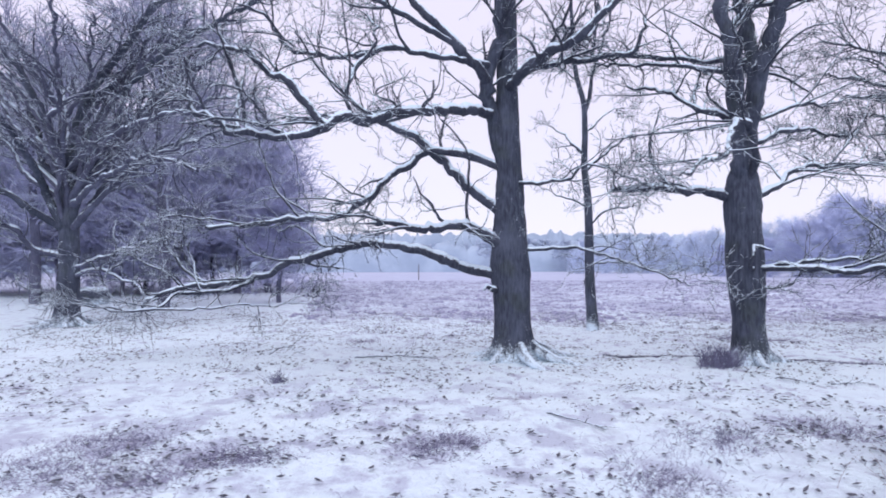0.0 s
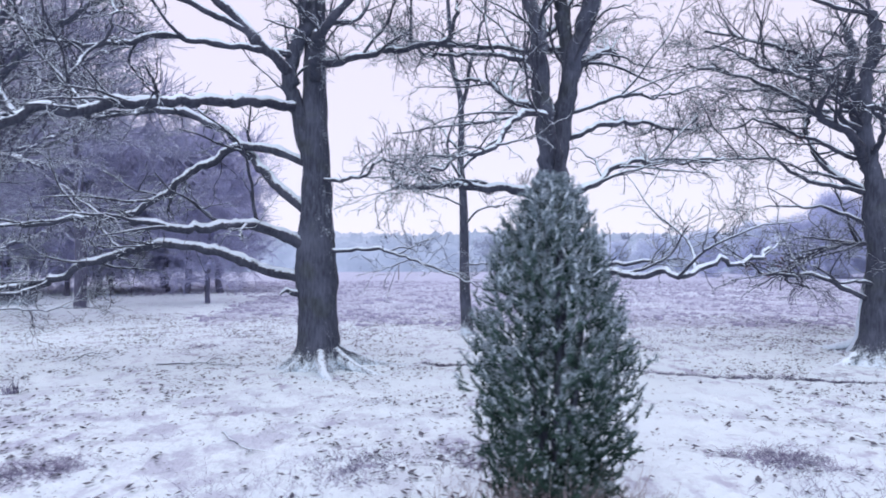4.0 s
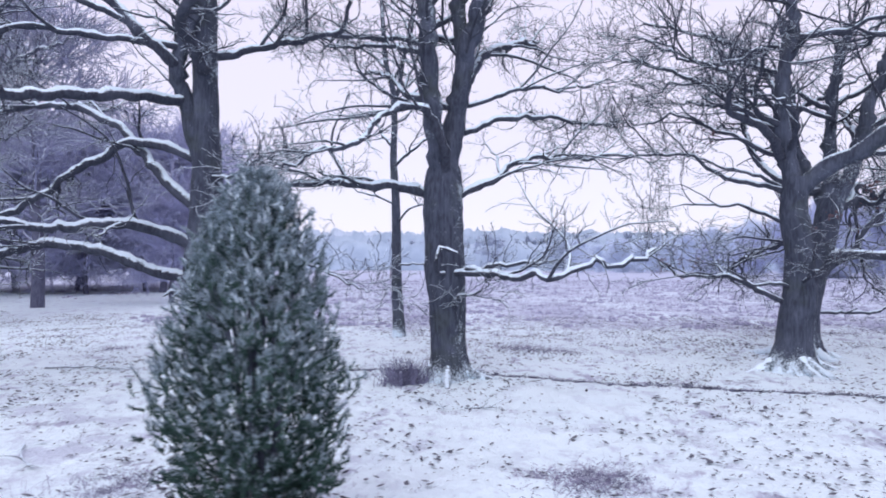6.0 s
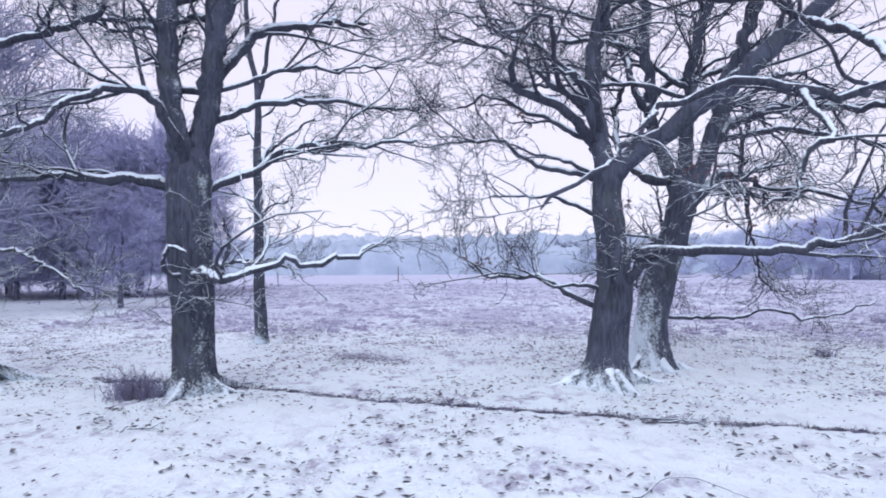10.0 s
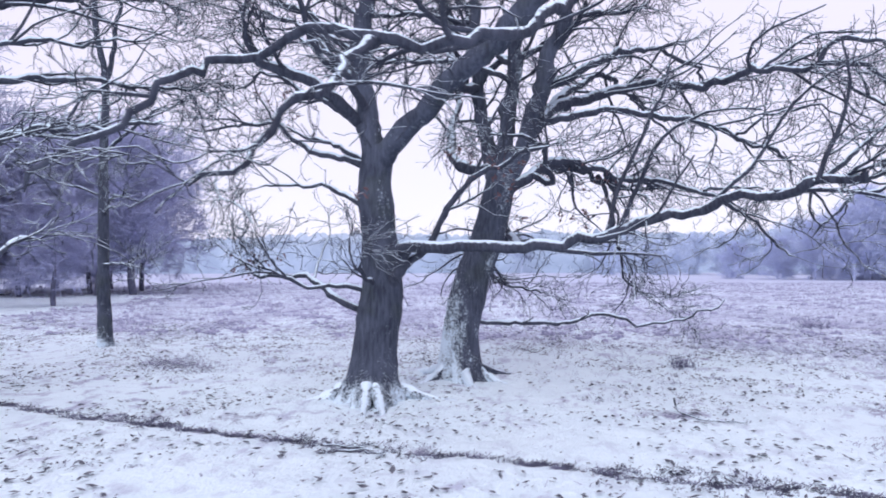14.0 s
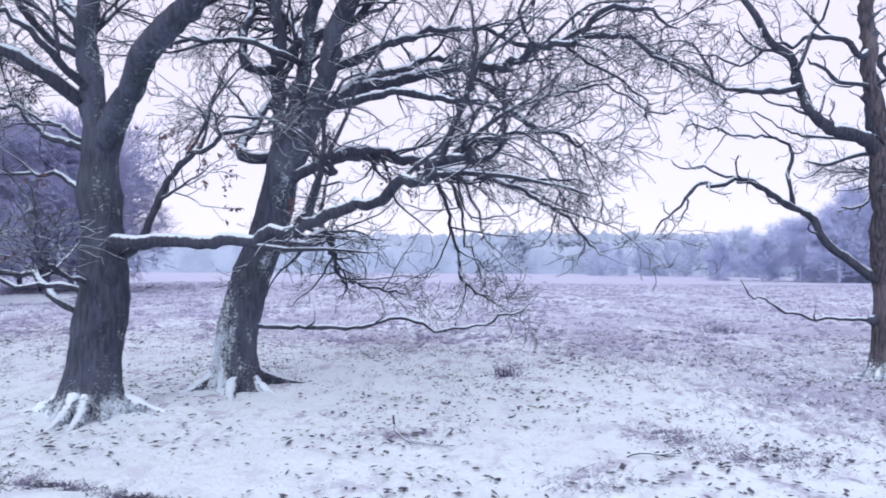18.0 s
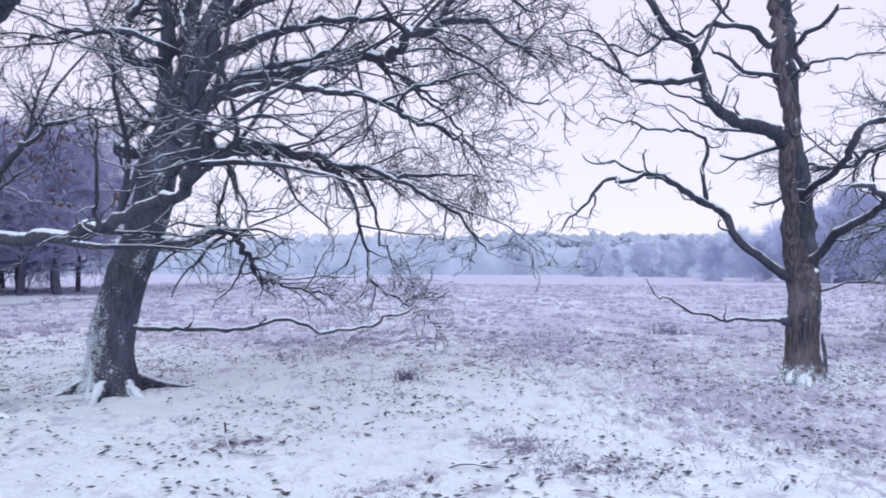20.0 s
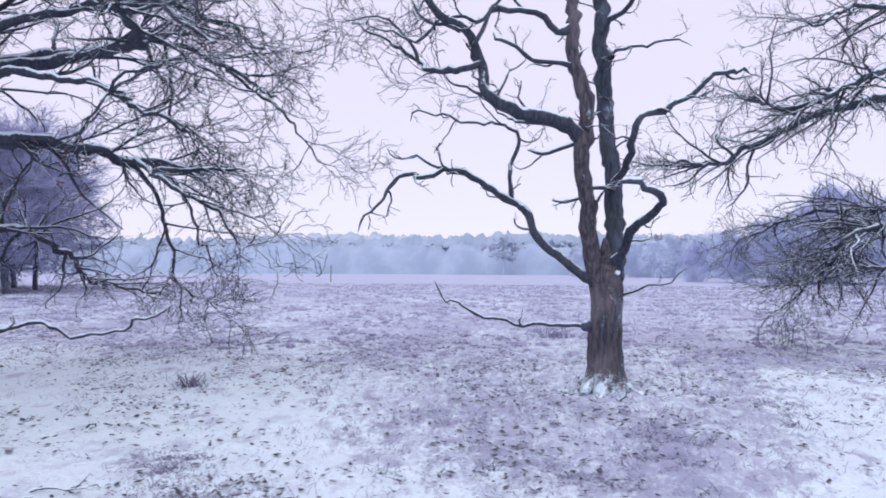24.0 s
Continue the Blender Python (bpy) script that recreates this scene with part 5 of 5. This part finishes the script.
# ---- ground cover ----
def blades(px, py, n, h, spread, seed, w=0.004, lean=0.5, k=4):
    """n bent stalks round each of the places."""
    r = np.random.default_rng(seed)
    m = len(px)
    own = np.repeat(np.arange(m), n)
    hh = np.broadcast_to(np.asarray(h, float), (m,))[own] * r.uniform(0.45, 1.15, len(own))
    sp = np.broadcast_to(np.asarray(spread, float), (m,))[own]
    bx, by = px[own] + r.normal(0, 1, len(own)) * sp, py[own] + r.normal(0, 1, len(own)) * sp
    d = np.stack([r.normal(0, lean, len(own)), r.normal(0, lean, len(own)), np.ones(len(own))], -1)
    P = np.empty((len(own), k, 3))
    P[:, 0] = np.stack([bx, by, rise(bx, by) - 0.01], -1)
    for j in range(1, k):
        d = unit(d + r.normal(0, 0.16, d.shape) + np.stack([d[:, 0] * 0.35, d[:, 1] * 0.35, np.zeros(len(d))], -1))
        P[:, j] = P[:, j - 1] + d * (hh / (k - 1))[:, None]
    return tubes(P, np.full((len(own), 1), w) * np.linspace(1, 0.3, k)[None], 3)


def fallen_leaves():
    r = np.random.default_rng(31)
    n = 105000
    x, y = r.uniform(-14, 32, n), 3.5 + 19 * r.uniform(0, 1, n) ** 1.1
    keep = np.sin(x * 1.7 + 2 * np.sin(y * 0.9)) * np.sin(y * 1.3 + x * 0.4) + r.normal(0, 0.55, n) > 0.05
    x, y = x[keep], y[keep]
    n = len(x)
    a, s = r.uniform(0, 6.3, n), 0.011 + 0.04 * r.uniform(0, 1, n) ** 2.3
    u = np.stack([np.cos(a), np.sin(a), r.normal(0, 0.16, n)], -1) * s[:, None]
    v = np.stack([-np.sin(a), np.cos(a), r.normal(0.05, 0.2, n)], -1) * (s * r.uniform(0.35, 0.7, n))[:, None]
    c = np.stack([x, y, rise(x, y) + 0.012 + s * 0.25], -1)
    up = np.array([0, 0, 0.25]) * s[:, None]
    verts = np.stack([c - u, c - v * 0.8 + up * 0.2, c + v, c + u + up, c + up * 1.2], 1).reshape(-1, 3)
    i = np.arange(n)[:, None] * 5
    tris = np.concatenate([i + [0, 1, 4], i + [1, 3, 4], i + [3, 2, 4], i + [2, 0, 4]])
    tagged(new("fallen_leaves", mesh_of("fallen_leaves", verts, tris, DEAD_LEAF, False)), "dark dead leaves poking through the snow", "leaves", kind="stuff")


fallen_leaves()


def turf_lumps():
    """Short dark tussock tips that the thin snow leaves bare, in loose drifts."""
    r = np.random.default_rng(35)
    n = 7000
    x, y = r.uniform(-13, 31, n), 3.6 + 16 * r.uniform(0, 1, n) ** 1.2
    keep = np.sin(x * 0.8 + 2 * np.sin(y * 0.5)) * np.sin(y * 0.7 - x * 0.3) + r.normal(0, 0.5, n) > 0.15
    x, y = x[keep], y[keep]
    big = 0.02 + 0.05 * r.uniform(0, 1, len(x)) ** 2
    v, f = blades(x, y, 6, big * 1.1, big, 36, 0.0042, 1.1, 3)
    tagged(new("turf_tip", mesh_of("turf_tip", v, f, HEATHER)), "dark tussock tips sticking out of thin snow", "turf", kind="stuff")


turf_lumps()


def heath_edge(x):
    return 16.2 - 7.4 * np.clip((x - 12.5) / 6.5, 0, 1) + 7.5 * np.clip((x - 19.8) / 2.4, 0, 1) + 1.8 * np.sin(x * 0.5) + 1.2 * np.sin(x * 1.3 + 1) + 22 * np.clip((-5 - x) / 6, 0, 1)


def tussocks(x, y, s, h, seed):
    """Low ragged mounds, one at each place."""
    r = np.random.default_rng(seed)
    n, sides = len(x), 8
    a = np.arange(sides) * 2 * np.pi / sides + r.uniform(0, 6, (n, 1))
    rings = []
    for k, (wide, tall) in enumerate(((1.0, -0.15), (0.85, 0.45), (0.5, 0.9), (0.08, 1.0))):
        rad = s[:, None] * wide * (1 + r.normal(0, 0.24, (n, sides)))
        z = h[:, None] * tall * (1 + r.normal(0, 0.25, (n, sides)))
        rings.append(np.stack([x[:, None] + np.cos(a) * rad * 1.3, y[:, None] + np.sin(a) * rad * 0.85, rise(x, y)[:, None] + z], -1))
    verts = np.stack(rings, 1)
    i = np.arange(n)[:, None, None] * 4 * sides + np.arange(3)[None, :, None] * sides
    q = np.arange(sides)[None, None]
    q2 = (q + 1) % sides
    return verts.reshape(-1, 3), np.stack([i + q, i + q2, i + sides + q2, i + sides + q], -1).reshape(-1, 4)


def heath_cover():
    r = np.random.default_rng(41)
    n = 36000
    x, y = r.uniform(-24, 46, n), 7 + 62 * r.uniform(0, 1, n) ** 1.7
    drift = np.sin(x * 0.9 + 1.6 * np.sin(y * 0.8)) * np.sin(y * 0.75 - 0.35 * x) + 0.5 * np.sin(2.1 * x + 1.3 * y)
    keep = y > heath_edge(x) + r.normal(0, 1.4, n) - 1.2 * drift
    x, y, drift = x[keep], y[keep], drift[keep]
    thick = drift + r.normal(0, 0.5, len(x)) > 0.1
    s = np.where(thick, 0.04, 0.03) + 0.09 * r.uniform(0, 1, len(x)) ** 2.2
    mounds = thick & (y > 18.5) & (r.uniform(0, 1, len(x)) < 0.75)
    lump = tussocks(x[mounds], y[mounds], s[mounds], s[mounds] * r.uniform(0.4, 0.8, mounds.sum()), 45)
    tagged(new("heather_tussock", mesh_of("heather_tussock", *lump, TUSSOCK)), "low heather tussocks half buried in snow", "heather", kind="stuff")
    near = (y < 24) & (r.uniform(0, 1, len(x)) < np.where(y < 18.5, 0.85, 0.42))
    dark, pale = near & thick, near & ~thick
    h = blades(x[dark], y[dark], 12, 0.8 * s[dark] + 0.04, 0.9 * s[dark], 42, 0.0042, 0.9, 3)
    g = blades(x[pale], y[pale], 6, 0.09 + 0.6 * s[pale], 0.1, 43, 0.0033, 0.6, 3)
    far = (y >= 24) & (r.uniform(0, 1, len(x)) < 0.5)
    f = blades(x[far], y[far], 4, 0.17, 0.2, 44, 0.007, 0.7, 3)
    tagged(new("heather", mesh_of("heather", *h, HEATHER)), "low dark heather clumps dusted with snow", "heather", kind="stuff")
    tagged(new("heath_grass", mesh_of("heath_grass", *joined(g, f), GRASS)), "pale withered grass standing out of the snow", "grass", kind="stuff")


heath_cover()


def grass_clump(name, label, x, y, n, h, spread, seed, mat, w=0.004, lean=0.5):
    """One clump of stalks as a thing of its own."""
    ob = new(name, mesh_of(name, *blades(np.array([x]), np.array([y]), n, h, spread, seed, w, lean), mat))
    return tagged(ob, label, "grass", kind="stuff")


# low heather patches in the near snow
PATCHES = [(-3.4, 5.0, 0.8), (-3.1, 4.9, 0.6), (2.4, 5.9, 1.0), (0.35, 4.35, 0.8), (-1.3, 5.55, 0.6), (-4.6, 5.5, 1.2), (-4.7, 4.6, 1.3), (-3.8, 4.3, 1.0), (-3.45, 13.8, 0.9), (-1.6, 5.3, 0.7),
           (1.3, 5.6, 0.8), (4.95, 6.0, 0.8), (5.2, 6.1, 0.7), (5.1, 14.1, 1.2), (5.8, 13.7, 1.2), (4.8, 14.5, 1.3), (19.6, 12.7, 0.7), (18.9, 12.0, 0.8), (15.55, 11.6, 0.6), (17.1, 18.2, 1.2),
           (21.4, 15.2, 0.6), (16.1, 17.3, 1.2), (15.6, 11.8, 0.6), (16.4, 11.1, 0.7), (19.8, 13.3, 0.6), (14.7, 10.1, 0.5), (15.9, 11.2, 0.5)]
for i, (x, y, s) in enumerate(PATCHES):
    grass_clump("heather_patch", "low patch of dark heather showing through the snow", x, y, int((900 if y < 12 else 420) * s), 0.085 if x < 7 else 0.06, (0.27 if x < 7 else 0.33) * s, 120 + i, HEATHER_LOW, 0.0036, 0.9)

# tufts that stand out singly
for i, (x, y, n, h, s) in enumerate([(13.7, 15.1, 90, 0.22, 0.10), (18.6, 22.6, 120, 0.34, 0.25), (-3.9, 8.6, 60, 0.22, 0.07), (2.98, 10.15, 300, 0.42, 0.13), (3.2, 10.2, 160, 0.34, 0.1)]):
    grass_clump("heather_tuft", "small dark heather tuft standing above the snow", x, y, n, h, s, 60 + i, HEATHER, 0.005, 0.22)
for i, (x, y, n, h, s) in enumerate([(2.72, 3.88, 620, 0.5, 0.2), (2.36, 4.0, 300, 0.42, 0.18), (3.1, 3.9, 420, 0.46, 0.18), (3.3, 4.15, 160, 0.35, 0.2), (5.0, 5.0, 130, 0.2, 0.4), (0.6, 4.9, 120, 0.18, 0.4)]):
    grass_clump("grass_tuft", "clump of pale withered grass in the snow", x, y, n, h, s, 80 + i, STRAW if y < 4.2 else GRASS, 0.003, 0.3 if y < 4.2 else 0.5)


def rut_cover():
    """Dark turf and bilberry stalks along the worn rut."""
    r = np.random.default_rng(51)
    s = r.uniform(0, len(RUT) - 1, 3600).astype(int)
    x, y = RUT[s, 0] + r.normal(0, 0.05, 3600), RUT[s, 1] + r.normal(0, 1, 3600) * (0.035 + 0.06 * (np.sin(RUT[s, 0] * 2.1) > 0.2))
    tagged(new("rut_turf", mesh_of("rut_turf", *blades(x, y, 5, 0.05, 0.03, 52, 0.005, 0.8, 3), RUT_TURF)), "line of dark turf along the worn rut", "turf", kind="stuff")


rut_cover()


def fallen_twig(nodes, r0):
    line = smooth_line([(x, y, float(rise(x, y)) + z) for x, y, z in nodes], 0.05)
    line = line + wander(len(line), 0.012)
    v, f = tubes(line[None], np.linspace(r0, r0 * 0.35, len(line))[None], 5)
    P, _ = resampled(line, 8)
    A, RA = sprout(P[None], np.full((1, 8), r0), 4, (0.3, 0.95), 0.35, 5, 40, 0.2, 0.0, r0 * 0.6)
    A[:, :, 2] = np.maximum(A[:, :, 2], 0.01)
    tagged(new("fallen_branch", mesh_of("fallen_branch", *joined((v, f), tubes(A, RA, 4)), TWIG)), "thin fallen branch lying on the snow", "branch")


fallen_twig([(12.88, 11.29, 0.2), (12.91, 11.24, 0.05), (13.09, 11.01, 0.02), (13.29, 10.94, 0.02), (13.53, 10.92, 0.02)], 0.011)
fallen_twig([(-4.9, 11.6, 0.01), (-4.6, 11.75, 0.16), (-4.2, 11.6, 0.02)], 0.014)
fallen_twig([(-3.2, 11.3, 0.02), (-2.5, 11.2, 0.05), (-1.7, 11.25, 0.02)], 0.016)
fallen_twig([(8.9, 6.9, 0.02), (9.3, 7.1, 0.12), (9.8, 6.9, 0.03)], 0.008)
fallen_twig([(3.33, 8.89, 0.01), (3.43, 8.90, 0.04), (3.73, 8.53, 0.01)], 0.012)
fallen_twig([(3.96, 8.57, 0.01), (4.33, 8.45, 0.04)], 0.012)
fallen_twig([(9.59, 9.46, 0.01), (9.86, 9.44, 0.04), (10.10, 9.37, 0.01)], 0.012)
fallen_twig([(-0.27, 6.70, 0.01), (0.00, 6.30, 0.04), (0.27, 6.07, 0.01)], 0.012)
fallen_twig([(9.31, 9.62, 0.01), (9.74, 9.54, 0.04), (10.06, 9.48, 0.01)], 0.012)
fallen_twig([(15.04, 10.86, 0.01), (15.23, 10.89, 0.04), (15.44, 10.87, 0.01)], 0.012)
fallen_twig([(15.6, 9.2, 0.02), (16.2, 9.1, 0.03), (16.8, 9.15, 0.02)], 0.012)


def fallen_log(x, y, z, long, rad, turn):
    s = np.linspace(-0.5, 0.5, 14)
    line = np.stack([s * long * np.cos(turn), s * long * np.sin(turn), np.full(14, rad * 0.8)], -1)
    r = rad * (1 + rng.normal(0, 0.05, 14))
    r[0] = r[-1] = 0.02
    root = tagged(new("fallen_log"), "dark fallen trunk under a snow cap", "log")
    root.location = x, y, z
    part("trunk", mesh_of("trunk", *tubes(line[None], r[None], 12), BARK), root)
    part("snow", mesh_of("snow", *tubes((line[2:-2] + [0, 0, rad * 0.94])[None], (r[2:-2] * 0.09)[None], 9), SNOW_MAT), root, "white snow cap")


fallen_log(-17.6, 28.0, 0.0, 1.5, 0.42, 0.3)


def field_post(x, y, h):
    bm = bmesh.new()
    bmesh.ops.create_cone(bm, cap_ends=True, segments=10, radius1=0.055, radius2=0.045, depth=h)
    bmesh.ops.translate(bm, verts=bm.verts, vec=(0, 0, h / 2 - 0.05))
    bmesh.ops.bevel(bm, geom=[e for e in bm.edges if e.calc_length() < 0.05], offset=0.012, segments=2, affect="EDGES")
    me = bpy.data.meshes.new("field_post")
    bm.to_mesh(me)
    bm.free()
    me.materials.append(POST)
    ob = tagged(new("field_post", me), "weathered wooden post out on the heath", "post")
    ob.location = x, y, 0


field_post(-6.0, 75.4, 1.9)
